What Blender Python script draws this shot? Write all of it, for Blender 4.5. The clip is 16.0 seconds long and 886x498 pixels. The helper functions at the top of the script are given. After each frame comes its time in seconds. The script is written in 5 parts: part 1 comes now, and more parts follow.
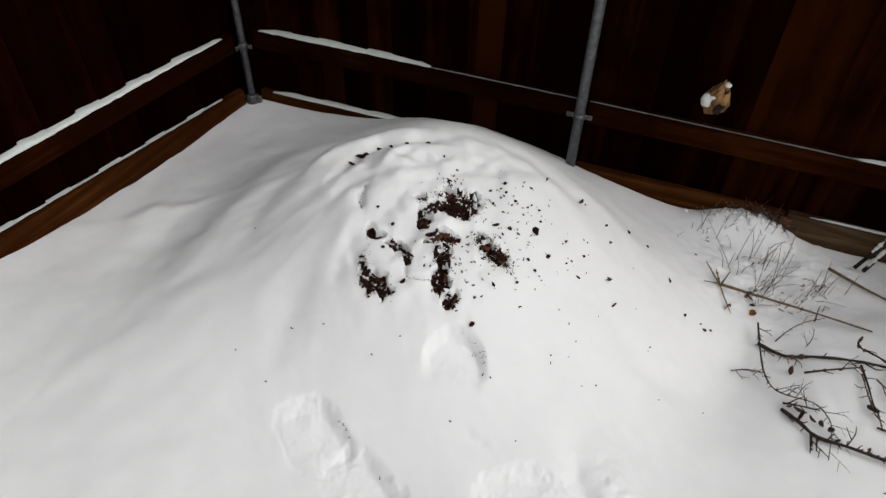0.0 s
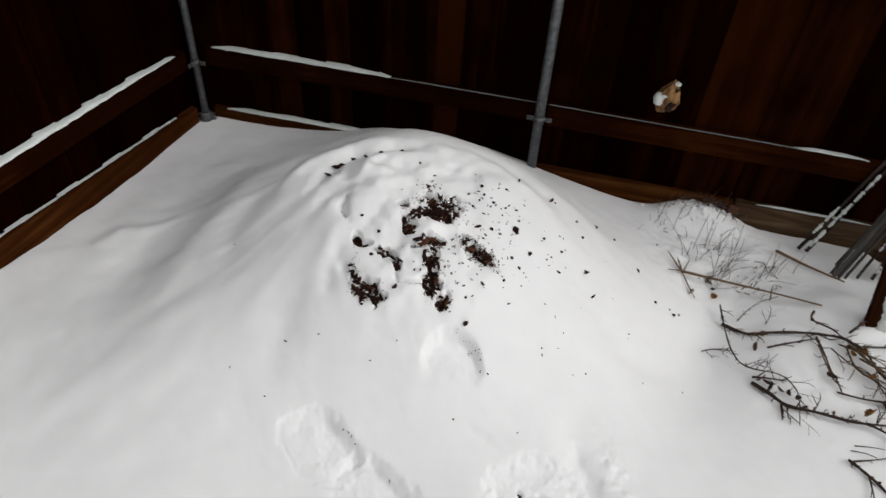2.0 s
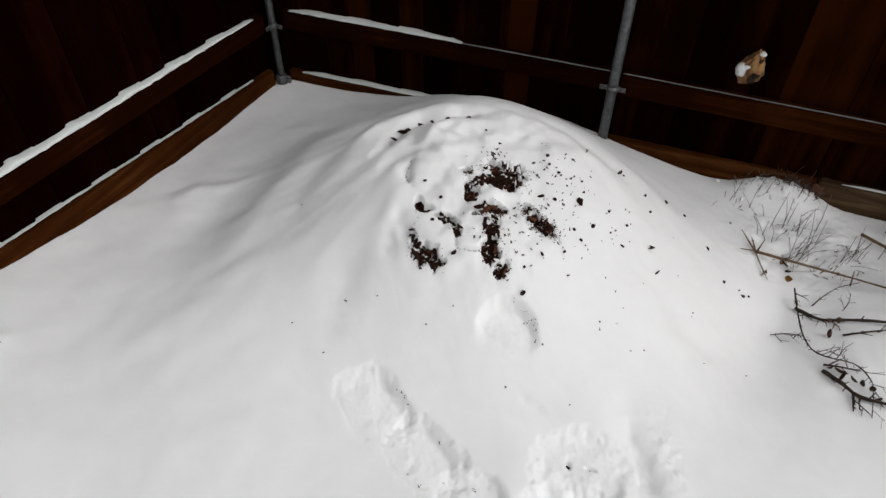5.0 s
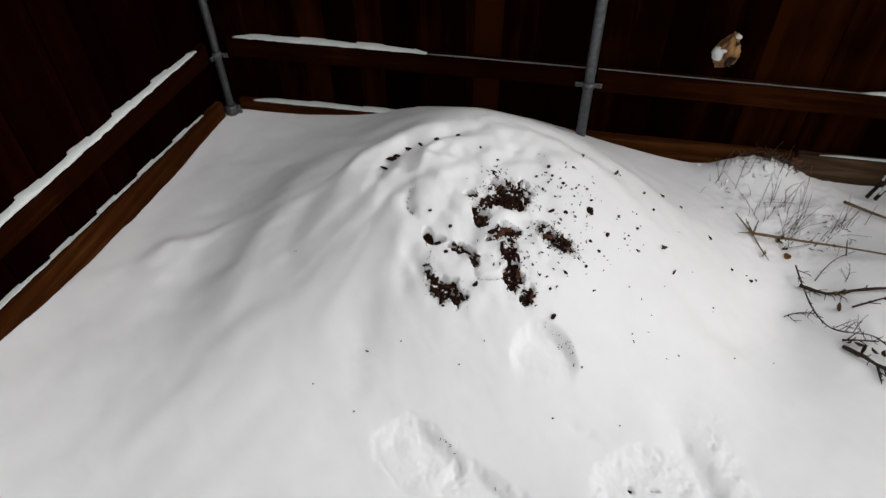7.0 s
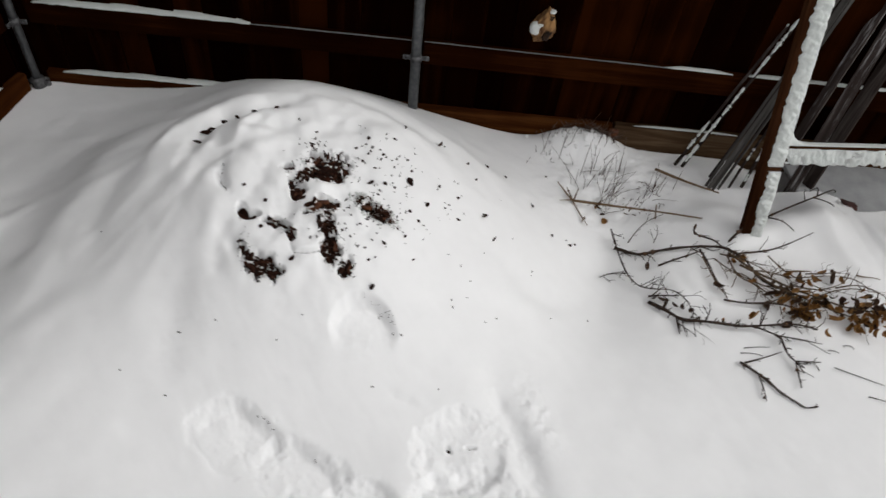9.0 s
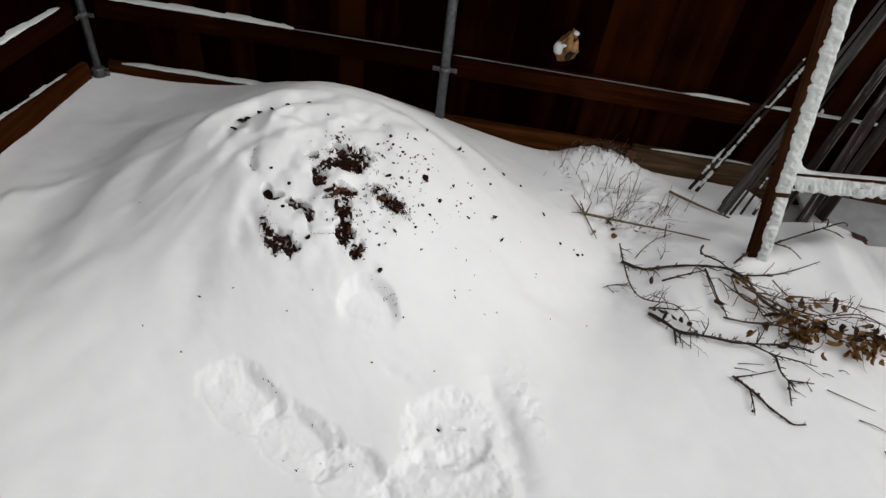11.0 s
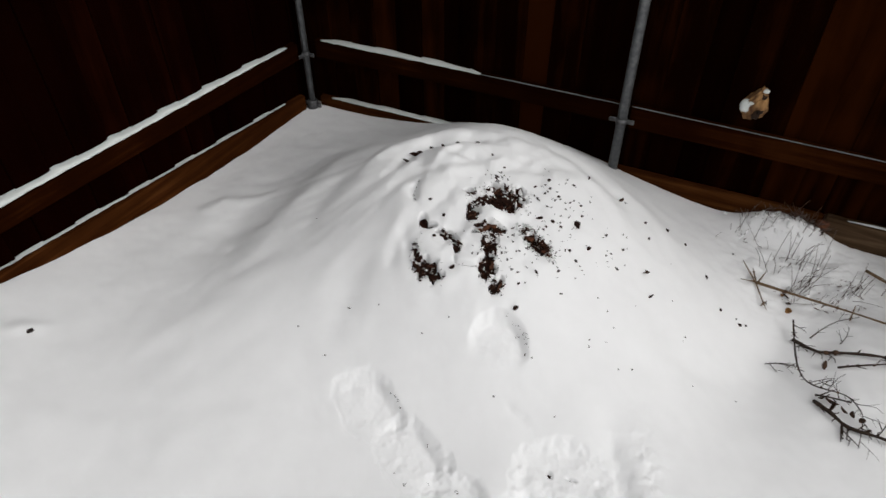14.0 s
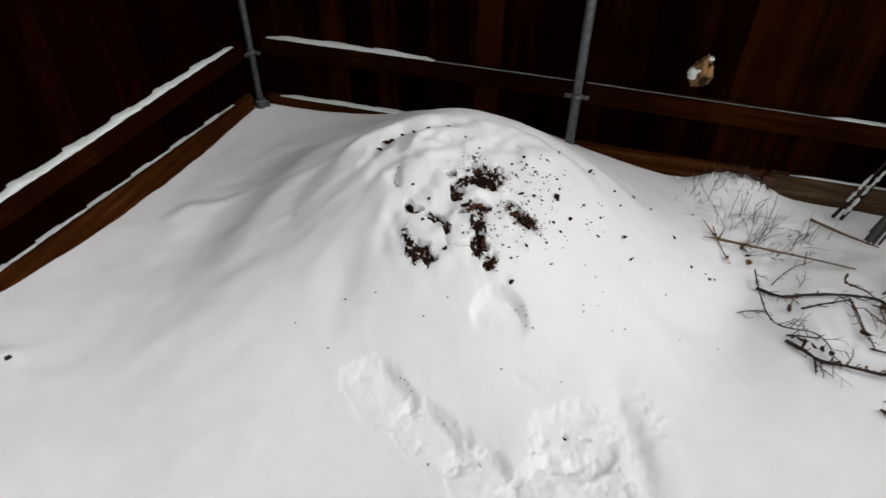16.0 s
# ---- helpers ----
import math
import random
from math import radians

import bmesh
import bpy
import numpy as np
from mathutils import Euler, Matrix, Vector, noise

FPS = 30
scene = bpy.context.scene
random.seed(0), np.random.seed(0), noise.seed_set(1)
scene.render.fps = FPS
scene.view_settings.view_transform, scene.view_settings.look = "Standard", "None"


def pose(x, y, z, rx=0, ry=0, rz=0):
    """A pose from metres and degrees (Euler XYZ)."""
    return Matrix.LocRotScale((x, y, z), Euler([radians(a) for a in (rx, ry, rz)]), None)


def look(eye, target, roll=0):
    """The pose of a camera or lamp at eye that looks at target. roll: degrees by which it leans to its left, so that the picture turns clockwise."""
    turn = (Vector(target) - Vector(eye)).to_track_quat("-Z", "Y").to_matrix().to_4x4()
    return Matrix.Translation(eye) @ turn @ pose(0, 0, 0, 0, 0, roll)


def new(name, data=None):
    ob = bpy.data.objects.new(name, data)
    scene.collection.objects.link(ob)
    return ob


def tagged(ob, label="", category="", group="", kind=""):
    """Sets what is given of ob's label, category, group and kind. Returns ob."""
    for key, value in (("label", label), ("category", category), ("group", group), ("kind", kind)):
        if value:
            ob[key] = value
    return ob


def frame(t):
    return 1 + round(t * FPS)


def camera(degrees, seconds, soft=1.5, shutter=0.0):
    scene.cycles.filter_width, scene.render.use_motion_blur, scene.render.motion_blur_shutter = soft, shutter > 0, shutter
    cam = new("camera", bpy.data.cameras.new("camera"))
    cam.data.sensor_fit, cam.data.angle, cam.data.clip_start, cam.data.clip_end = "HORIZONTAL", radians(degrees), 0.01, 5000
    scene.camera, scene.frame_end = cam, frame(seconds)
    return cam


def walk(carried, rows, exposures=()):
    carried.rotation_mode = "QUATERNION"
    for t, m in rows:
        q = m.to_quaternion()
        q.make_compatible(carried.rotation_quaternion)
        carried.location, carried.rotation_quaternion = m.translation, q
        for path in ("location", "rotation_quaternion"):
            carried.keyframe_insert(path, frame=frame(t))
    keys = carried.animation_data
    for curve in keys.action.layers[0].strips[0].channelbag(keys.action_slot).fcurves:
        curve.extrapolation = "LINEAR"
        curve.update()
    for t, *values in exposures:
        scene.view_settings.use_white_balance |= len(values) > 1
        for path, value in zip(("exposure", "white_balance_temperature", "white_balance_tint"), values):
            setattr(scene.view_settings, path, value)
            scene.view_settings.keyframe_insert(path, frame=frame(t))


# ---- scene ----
cam = camera(66.1, 16.0, shutter=0.4)
PATH = [
    (0, (0.014, -0.109, 2.013), (0.006, 1.337, 0.631), 2.1),
    (0.5, (-0.054, -0.123, 2.028), (-0.034, 1.316, 0.639), 0.9),
    (1, (-0.153, -0.14, 2.045), (-0.009, 1.286, 0.65), 2.4),
    (1.5, (-0.206, -0.165, 2.025), (0.096, 1.263, 0.658), 3.9),
    (2, (-0.196, -0.162, 2.021), (0.009, 1.301, 0.672), 4.2),
    (2.5, (-0.148, -0.157, 2.033), (-0.041, 1.306, 0.674), 3.8),
    (3, (-0.109, -0.172, 2.017), (-0.073, 1.256, 0.617), 3.0),
    (3.5, (-0.105, -0.181, 2.0), (-0.131, 1.224, 0.578), 2.1),
    (6, (-0.261, -0.148, 2.025), (-0.231, 1.264, 0.609), -0.7),
    (6.5, (-0.348, -0.049, 2.024), (-0.253, 1.345, 0.593), -0.8),
    (7, (-0.438, 0.047, 2.019), (-0.235, 1.42, 0.579), -0.5),
    (7.5, (-0.47, 0.078, 2.023), (-0.206, 1.427, 0.571), 1.6),
    (8, (-0.485, 0.091, 2.018), (-0.135, 1.426, 0.57), 1.8),
    (8.5, (-0.447, 0.067, 2.006), (0.019, 1.353, 0.546), 3.6),
    (9, (-0.242, -0.017, 2.011), (0.293, 1.234, 0.545), 8.1),
    (9.2, (-0.164, -0.052, 2.014), (0.311, 1.215, 0.541), 9.4),
    (11.3, (-0.195, -0.25, 2.042), (0.24, 1.102, 0.634), 8.5),
    (11.5, (-0.145, -0.258, 2.048), (0.282, 1.097, 0.64), 7.8),
    (12, (-0.038, -0.285, 2.046), (0.272, 1.111, 0.648), 7.9),
    (12.5, (0.057, -0.32, 2.069), (0.046, 1.104, 0.664), 1.1),
    (13, (0.097, -0.331, 2.06), (0.067, 1.129, 0.694), 0.7),
    (13.5, (0.061, -0.322, 2.062), (-0.027, 1.147, 0.708), 1.2),
    (14, (0.003, -0.31, 2.067), (-0.131, 1.16, 0.718), 0.0),
    (14.5, (-0.194, -0.31, 2.065), (-0.216, 1.183, 0.735), -0.9),
    (15, (-0.275, -0.331, 2.047), (-0.096, 1.129, 0.692), 0.8),
    (15.5, (-0.254, -0.375, 2.044), (-0.051, 1.083, 0.69), 3.3),
    (16, (-0.263, -0.375, 2.045), (-0.158, 1.093, 0.692), 0.9),
]
walk(cam, [(t, look(eye, target, roll)) for t, eye, target, roll in PATH], [(0.0, 0.0)])

# ---- world, sun ----
SUN_TURN, SUN_RISE = radians(114), radians(36)
world = bpy.data.worlds.new("overcast_sky")
scene.world = world
world.use_nodes = True
wn, wl = world.node_tree.nodes, world.node_tree.links
sky = wn.new("ShaderNodeTexSky")
sky.sky_type, sky.sun_disc = "NISHITA", False
sky.sun_elevation, sky.sun_rotation = SUN_RISE, SUN_TURN
sky.air_density, sky.dust_density, sky.ozone_density = 1.0, 3.0, 1.0
grey = wn.new("ShaderNodeHueSaturation")
grey.inputs["Saturation"].default_value = 0.12
wl.new(sky.outputs["Color"], grey.inputs["Color"])
cloud = wn.new("ShaderNodeMix")
cloud.data_type = "RGBA"
cloud.inputs[0].default_value, cloud.inputs[7].default_value = 0.8, (7.1, 7.05, 7.05, 1)
wl.new(grey.outputs["Color"], cloud.inputs[6])
wl.new(cloud.outputs[2], wn["Background"].inputs["Color"])
wn["Background"].inputs["Strength"].default_value = 0.105

sun = new("sun", bpy.data.lights.new("sun", "SUN"))
sun.data.energy, sun.data.angle, sun.data.color = 1.15, radians(40), (1.0, 0.985, 0.96)
sun_way = Vector((math.sin(SUN_TURN) * math.cos(SUN_RISE), math.cos(SUN_TURN) * math.cos(SUN_RISE), math.sin(SUN_RISE)))
sun.matrix_world = look(sun_way * 9, (0, 0, 0))


# ---- materials ----
def material(name, rough=0.7, metal=0.0):
    m = bpy.data.materials.new(name)
    m.use_nodes = True
    b = m.node_tree.nodes["Principled BSDF"]
    b.inputs["Roughness"].default_value, b.inputs["Metallic"].default_value = rough, metal
    return m, m.node_tree.nodes, m.node_tree.links, b


def ramp(nodes, stops):
    r = nodes.new("ShaderNodeValToRGB")
    e = r.color_ramp.elements
    while len(e) < len(stops):
        e.new(0.5)
    for k, (p, c) in zip(e, stops):
        k.position, k.color = p, (*c, 1)
    return r


def noise_tex(nodes, links, scale, detail=4.0, stretch=None, rough=0.55, warp=0.0):
    t = nodes.new("ShaderNodeTexNoise")
    t.inputs["Scale"].default_value, t.inputs["Detail"].default_value = scale, detail
    t.inputs["Roughness"].default_value, t.inputs["Distortion"].default_value = rough, warp
    c = nodes.new("ShaderNodeTexCoord")
    mp = nodes.new("ShaderNodeMapping")
    if stretch:
        mp.inputs["Scale"].default_value = stretch
    links.new(c.outputs["Object"], mp.inputs["Vector"])
    links.new(mp.outputs["Vector"], t.inputs["Vector"])
    return t, mp


def bump(nodes, links, bsdf, height, strength, distance):
    b = nodes.new("ShaderNodeBump")
    b.inputs["Strength"].default_value, b.inputs["Distance"].default_value = strength, distance
    links.new(height, b.inputs["Height"])
    links.new(b.outputs["Normal"], bsdf.inputs["Normal"])


def snow_material(name, tint=(0.90, 0.902, 0.908), grain=0.2, soft=0.02):
    m, n, l, b = material(name, 0.55)
    t, _ = noise_tex(n, l, 9.0, 5)
    r = ramp(n, [(0.3, tuple(v * 0.965 for v in tint)), (0.7, tint)])
    l.new(t.outputs["Fac"], r.inputs["Fac"])
    l.new(r.outputs["Color"], b.inputs["Base Color"])
    b.inputs["Specular IOR Level"].default_value = 0.2
    b.inputs["Subsurface Weight"].default_value = 0.8
    b.inputs["Subsurface Radius"].default_value = (1.0, 1.0, 1.0)
    b.inputs["Subsurface Scale"].default_value = soft
    g, _ = noise_tex(n, l, 240.0, 3, rough=0.7)
    bump(n, l, b, g.outputs["Fac"], grain, 0.004)
    return m


def board_material(name, dark, mid, light, rough=0.62, grain_axis=(30.0, 30.0, 1.6), spread=0.25, grain=1.0, stops=(0.62, 0.86, 1.0)):
    """Stained timber: long grain, blotches, a shade of its own on every board."""
    m, n, l, b = material(name, rough)
    info = n.new("ShaderNodeObjectInfo")
    t, mp = noise_tex(n, l, 1.0, 8, grain_axis, 0.62, 0.6)
    shift = n.new("ShaderNodeCombineXYZ")
    times = n.new("ShaderNodeMath")
    times.operation = "MULTIPLY"
    times.inputs[1].default_value = 37.0
    l.new(info.outputs["Random"], times.inputs[0])
    for k in range(3):
        l.new(times.outputs[0], shift.inputs[k])
    l.new(shift.outputs[0], mp.inputs["Location"])
    blot, _ = noise_tex(n, l, 2.3, 3, (1, 1, 0.5))
    mix = n.new("ShaderNodeMath")
    mix.operation = "MULTIPLY_ADD"
    l.new(blot.outputs["Fac"], mix.inputs[0])
    mix.inputs[1].default_value = 0.55
    soft = n.new("ShaderNodeMath")
    soft.operation = "MULTIPLY_ADD"
    soft.inputs[1].default_value, soft.inputs[2].default_value = grain, 0.5 * (1 - grain)
    l.new(t.outputs["Fac"], soft.inputs[0])
    l.new(soft.outputs[0], mix.inputs[2])
    own = n.new("ShaderNodeMath")
    own.operation = "MULTIPLY_ADD"
    l.new(info.outputs["Random"], own.inputs[0])
    own.inputs[1].default_value = spread
    l.new(mix.outputs[0], own.inputs[2])
    r = ramp(n, [(stops[0], dark), (stops[1], mid), (stops[2], light)])
    l.new(own.outputs[0], r.inputs["Fac"])
    l.new(r.outputs["Color"], b.inputs["Base Color"])
    b.inputs["Specular IOR Level"].default_value = 0.0
    bump(n, l, b, t.outputs["Fac"], 0.5, 0.004)
    return m


def plain_material(name, dark, light, scale=30.0, rough=0.75, metal=0.0, relief=0.3, depth=0.003, stretch=None, spec=0.3):
    m, n, l, b = material(name, rough, metal)
    t, _ = noise_tex(n, l, scale, 5, stretch)
    r = ramp(n, [(0.35, dark), (0.68, light)])
    l.new(t.outputs["Fac"], r.inputs["Fac"])
    l.new(r.outputs["Color"], b.inputs["Base Color"])
    b.inputs["Specular IOR Level"].default_value = spec
    bump(n, l, b, t.outputs["Fac"], relief, depth)
    return m


SNOW = snow_material("snow")
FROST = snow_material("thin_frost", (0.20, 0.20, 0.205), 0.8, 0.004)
# greyer copy of the snow: shade on ledges and crusts goes into its tint
SNOW_CAP = snow_material("shade_greyed_snow", (0.70, 0.73, 0.71), 0.5, 0.008)
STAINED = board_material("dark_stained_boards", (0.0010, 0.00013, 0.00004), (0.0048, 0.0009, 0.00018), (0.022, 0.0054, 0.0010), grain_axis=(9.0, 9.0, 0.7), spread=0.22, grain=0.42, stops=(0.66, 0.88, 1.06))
# redder stain for the west fence, with that side's shade in its colour
STAINED_RED = board_material("shade_darkened_red_boards", (0.0014, 0.00014, 0.00007), (0.0044, 0.00062, 0.00024), (0.0125, 0.0024, 0.0008), grain_axis=(9.0, 9.0, 0.7), spread=0.12, grain=0.35, stops=(0.66, 0.88, 1.06))
RAIL_WOOD = board_material("stained_rail_wood", (0.006, 0.0013, 0.0004), (0.013, 0.0033, 0.0008), (0.032, 0.0092, 0.0024), grain_axis=(1.6, 30, 30), spread=0.1, grain=0.55)
KICK_WOOD = board_material("damp_treated_wood", (0.016, 0.0044, 0.0013), (0.040, 0.0125, 0.0034), (0.075, 0.027, 0.008), grain_axis=(1.2, 22, 22), spread=0.05)
KICK_PALE = board_material("weathered_treated_wood", (0.034, 0.019, 0.010), (0.078, 0.048, 0.027), (0.125, 0.082, 0.048), grain_axis=(1.2, 22, 22), spread=0.05)
FRAME_WOOD = board_material("red_brown_frame_wood", (0.02, 0.007, 0.003), (0.05, 0.02, 0.009), (0.09, 0.04, 0.02), grain_axis=(25, 25, 1.5), spread=0.05)
GREY_WOOD = board_material("silvered_wood", (0.035, 0.032, 0.03), (0.085, 0.08, 0.075), (0.19, 0.18, 0.17), grain_axis=(40, 40, 2), spread=0.1)
DARK_WOOD = board_material("old_dark_wood", (0.016, 0.012, 0.011), (0.040, 0.031, 0.028), (0.09, 0.076, 0.07), grain_axis=(30, 30, 2), spread=0.1)
def frosted(m, share, scale, stretch):
    """Rime caught in the grain of old wood."""
    n, l = m.node_tree.nodes, m.node_tree.links
    b = n["Principled BSDF"]
    under = b.inputs["Base Color"].links[0].from_socket
    t, _ = noise_tex(n, l, scale, 5, stretch, 0.7)
    r = ramp(n, [(1 - share, (0, 0, 0)), (min(1, 1.12 - share), (1, 1, 1))])
    l.new(t.outputs["Fac"], r.inputs["Fac"])
    mix = n.new("ShaderNodeMix")
    mix.data_type = "RGBA"
    l.new(r.outputs["Color"], mix.inputs[0])
    l.new(under, mix.inputs[6])
    mix.inputs[7].default_value = (0.34, 0.33, 0.33, 1)
    l.new(mix.outputs[2], b.inputs["Base Color"])
    return m


RIMED_WOOD = frosted(board_material("rimed_old_wood", (0.020, 0.015, 0.014), (0.048, 0.037, 0.034), (0.10, 0.084, 0.078), grain_axis=(30, 30, 2), spread=0.1), 0.47, 70, (1, 1, 0.06))
STEEL = plain_material("galvanised_steel", (0.11, 0.115, 0.12), (0.20, 0.205, 0.21), 40, 0.5, 0.75, 0.12, 0.001)
STEEL_DARK = plain_material("weathered_steel_fitting", (0.07, 0.07, 0.072), (0.16, 0.16, 0.165), 60, 0.55, 0.7, 0.3, 0.001)
SOIL = plain_material("dark_compost", (0.003, 0.0010, 0.0006), (0.056, 0.0155, 0.0062), 70, 0.85, 0, 0.9, 0.01, spec=0.15)
SOIL_CRUMB = plain_material("crumbly_compost", (0.004, 0.0018, 0.0012), (0.036, 0.0115, 0.0054), 90, 0.85, 0, 0.8, 0.004, spec=0.15)
STRAW = plain_material("rotting_straw", (0.022, 0.0065, 0.0028), (0.105, 0.036, 0.014), 60, 0.8)
CHIP = plain_material("rotting_red_wood", (0.03, 0.009, 0.004), (0.16, 0.056, 0.022), 55, 0.8, relief=0.8)
BARK = plain_material("brown_twig_bark", (0.010, 0.0055, 0.0035), (0.052, 0.030, 0.018), 80, 0.75, relief=0.6)
TWIG = plain_material("tan_twig_bark", (0.045, 0.027, 0.014), (0.15, 0.098, 0.052), 80, 0.75, relief=0.6)
CANE = plain_material("tan_cane", (0.09, 0.055, 0.028), (0.2, 0.13, 0.07), 50, 0.7)
LEAF = plain_material("dead_brown_leaf", (0.19, 0.085, 0.022), (0.50, 0.27, 0.085), 45, 0.7)
LEAF_DARK = plain_material("dark_dead_leaf", (0.03, 0.015, 0.008), (0.12, 0.06, 0.03), 45, 0.7)
GRASS = plain_material("dry_frosted_grass", (0.055, 0.042, 0.036), (0.20, 0.165, 0.15), 70, 0.8)
GRASS_BROWN = plain_material("dry_brown_grass", (0.03, 0.013, 0.008), (0.11, 0.058, 0.036), 70, 0.8)
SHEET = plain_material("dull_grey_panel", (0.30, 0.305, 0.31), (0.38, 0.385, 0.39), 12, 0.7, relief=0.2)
RIM = plain_material("dark_red_brown_edge", (0.03, 0.012, 0.01), (0.08, 0.03, 0.024), 40, 0.7)
TORN = plain_material("torn_pale_wood", (0.07, 0.026, 0.009), (0.40, 0.22, 0.085), 34, 0.75, relief=0.8, depth=0.01, stretch=(1, 1, 0.35))
HOLLOW = plain_material("rotted_dark_wood", (0.012, 0.006, 0.003), (0.04, 0.018, 0.008), 40, 0.85)


# ---- mesh helpers ----
def link_mesh(name, verts, faces, mat, parent=None, label="", smooth=False):
    me = bpy.data.meshes.new(name)
    me.from_pydata([tuple(v) for v in verts], [], faces)
    me.materials.append(mat)
    if smooth:
        me.polygons.foreach_set("use_smooth", [True] * len(me.polygons))
    me.update()
    ob = new(name, me)
    ob.parent = parent
    if label:
        ob["label"] = label
    return ob


def part(name, bm, mat, parent, label="", smooth=False):
    me = bpy.data.meshes.new(name)
    bm.to_mesh(me)
    bm.free()
    me.materials.append(mat)
    if smooth:
        me.polygons.foreach_set("use_smooth", [True] * len(me.polygons))
    ob = new(name, me)
    ob.parent = parent
    if label:
        ob["label"] = label
    return ob


def empty(name, m, label, category, group="", kind=""):
    ob = new(name)
    ob.matrix_basis = m
    ob.empty_display_size = 0.05
    return tagged(ob, label, category, group, kind)


def box(x0, x1, y0, y1, z0, z1, bevel=0.004, seg=1):
    bm = bmesh.new()
    bmesh.ops.create_cube(bm, size=1)
    for v in bm.verts:
        v.co = Vector(((x0 + x1) / 2 + v.co.x * (x1 - x0), (y0 + y1) / 2 + v.co.y * (y1 - y0), (z0 + z1) / 2 + v.co.z * (z1 - z0)))
    if bevel:
        bmesh.ops.bevel(bm, geom=bm.edges[:], offset=bevel, segments=seg, affect="EDGES")
    return bm


def tube(points, radii, sides=7, wobble=0.0, rng=random):
    """A closed tapering tube along points."""
    pts = [Vector(p) for p in points]
    bm = bmesh.new()
    rings = []
    side = Vector((0, 0, 1))
    for k, p in enumerate(pts):
        t = (pts[min(k + 1, len(pts) - 1)] - pts[max(k - 1, 0)]).normalized()
        a = t.cross(side)
        if a.length < 0.05:
            a = t.cross(Vector((1, 0, 0)))
        a.normalize()
        b = t.cross(a).normalized()
        rad = radii[k] * (1 + rng.uniform(-wobble, wobble))
        rings.append([bm.verts.new(p + (a * math.cos(w) + b * math.sin(w)) * rad) for w in [2 * math.pi * j / sides for j in range(sides)]])
    for r0, r1 in zip(rings, rings[1:]):
        for j in range(sides):
            bm.faces.new((r0[j], r0[(j + 1) % sides], r1[(j + 1) % sides], r1[j]))
    bm.faces.new(rings[0][::-1])
    bm.faces.new(rings[-1])
    bmesh.ops.recalc_face_normals(bm, faces=bm.faces[:])
    return bm


def chunk(size, rng, squash=0.7, sub=1):
    bm = bmesh.new()
    bmesh.ops.create_icosphere(bm, subdivisions=sub, radius=1)
    off = Vector((rng.uniform(0, 90), rng.uniform(0, 90), rng.uniform(0, 90)))
    for v in bm.verts:
        k = 1 + 0.7 * noise.noise(v.co * 1.4 + off)
        v.co = Vector((v.co.x * k, v.co.y * k * 0.8, v.co.z * k * squash)) * size
    return bm


# ---- smooth random fields ----
def hash01(i, j, seed):
    n = (i * 374761393 + j * 668265263 + seed * 144665) & 0xFFFFFFFF
    n = ((n ^ (n >> 13)) * 1274126177) & 0xFFFFFFFF
    return ((n ^ (n >> 16)) & 0xFFFF) / 65535.0


def field(x, y, scale, seed, octaves=3, gain=0.5):
    """Value noise in -1..1."""
    x, y = np.asarray(x, float), np.asarray(y, float)
    out, amp, total = np.zeros(np.broadcast(x, y).shape), 1.0, 0.0
    for o in range(octaves):
        u, v = x / scale * 2**o + 1000, y / scale * 2**o + 1000
        i, j = np.floor(u).astype(np.int64), np.floor(v).astype(np.int64)
        fu, fv = u - i, v - j
        fu, fv = fu**3 * (fu * (fu * 6 - 15) + 10), fv**3 * (fv * (fv * 6 - 15) + 10)
        a = hash01(i, j, seed + o) * (1 - fu) + hash01(i + 1, j, seed + o) * fu
        b = hash01(i, j + 1, seed + o) * (1 - fu) + hash01(i + 1, j + 1, seed + o) * fu
        out = out + amp * (2 * (a * (1 - fv) + b * fv) - 1)
        total += amp
        amp *= gain
    return out / total


def knobs(x, y, cell, seed):
    """Rounded clods of uneven size, 0..1, packed over the plane."""
    x, y = np.asarray(x, float), np.asarray(y, float)
    out = np.zeros(np.broadcast(x, y).shape)
    i, j = np.floor(x / cell).astype(np.int64) + 1000, np.floor(y / cell).astype(np.int64) + 1000
    for di in (-1, 0, 1):
        for dj in (-1, 0, 1):
            px = (i + di - 1000 + hash01(i + di, j + dj, seed)) * cell
            py = (j + dj - 1000 + hash01(i + di, j + dj, seed + 1)) * cell
            wide = cell * (0.55 + 0.55 * hash01(i + di, j + dj, seed + 2))
            out = out + (hash01(i + di, j + dj, seed + 3) * np.exp(-((x - px) ** 2 + (y - py) ** 2) / (0.45 * wide * wide))) ** 3
    return out ** (1 / 3)


def smooth(e0, e1, v):
    t = np.clip((v - e0) / (e1 - e0), 0, 1)
    return t * t * (3 - 2 * t)


def oval(x, y, cx, cy, rx, ry, turn):
    c, s = math.cos(radians(turn)), math.sin(radians(turn))
    u, v = (x - cx) * c + (y - cy) * s, -(x - cx) * s + (y - cy) * c
    return u / rx, v / ry


# ---- the lie of the snow ----
# swells: centre x, y, widths along and across, turn, height
SWELLS = [
    (-0.136, 2.085, 0.365, 0.483, -3, 0.351),
    (-0.348, 2.206, 0.569, 0.380, 27, 0.079),
    (0.112, 1.466, 0.378, 0.303, -1, 0.200),
    (-0.871, 1.417, 0.336, 0.530, -1, 0.106),
    (0.443, 2.029, 0.301, 0.392, 26, 0.244),
    (1.161, 1.539, 0.367, 0.159, 50, -0.089),
    (-2.081, 0.843, 0.509, 0.907, 19, 0.225),
    (0.328, 0.763, 0.396, 0.416, 0, 0.034),
    (-0.648, 2.090, 0.241, 0.528, 21, 0.084),
]
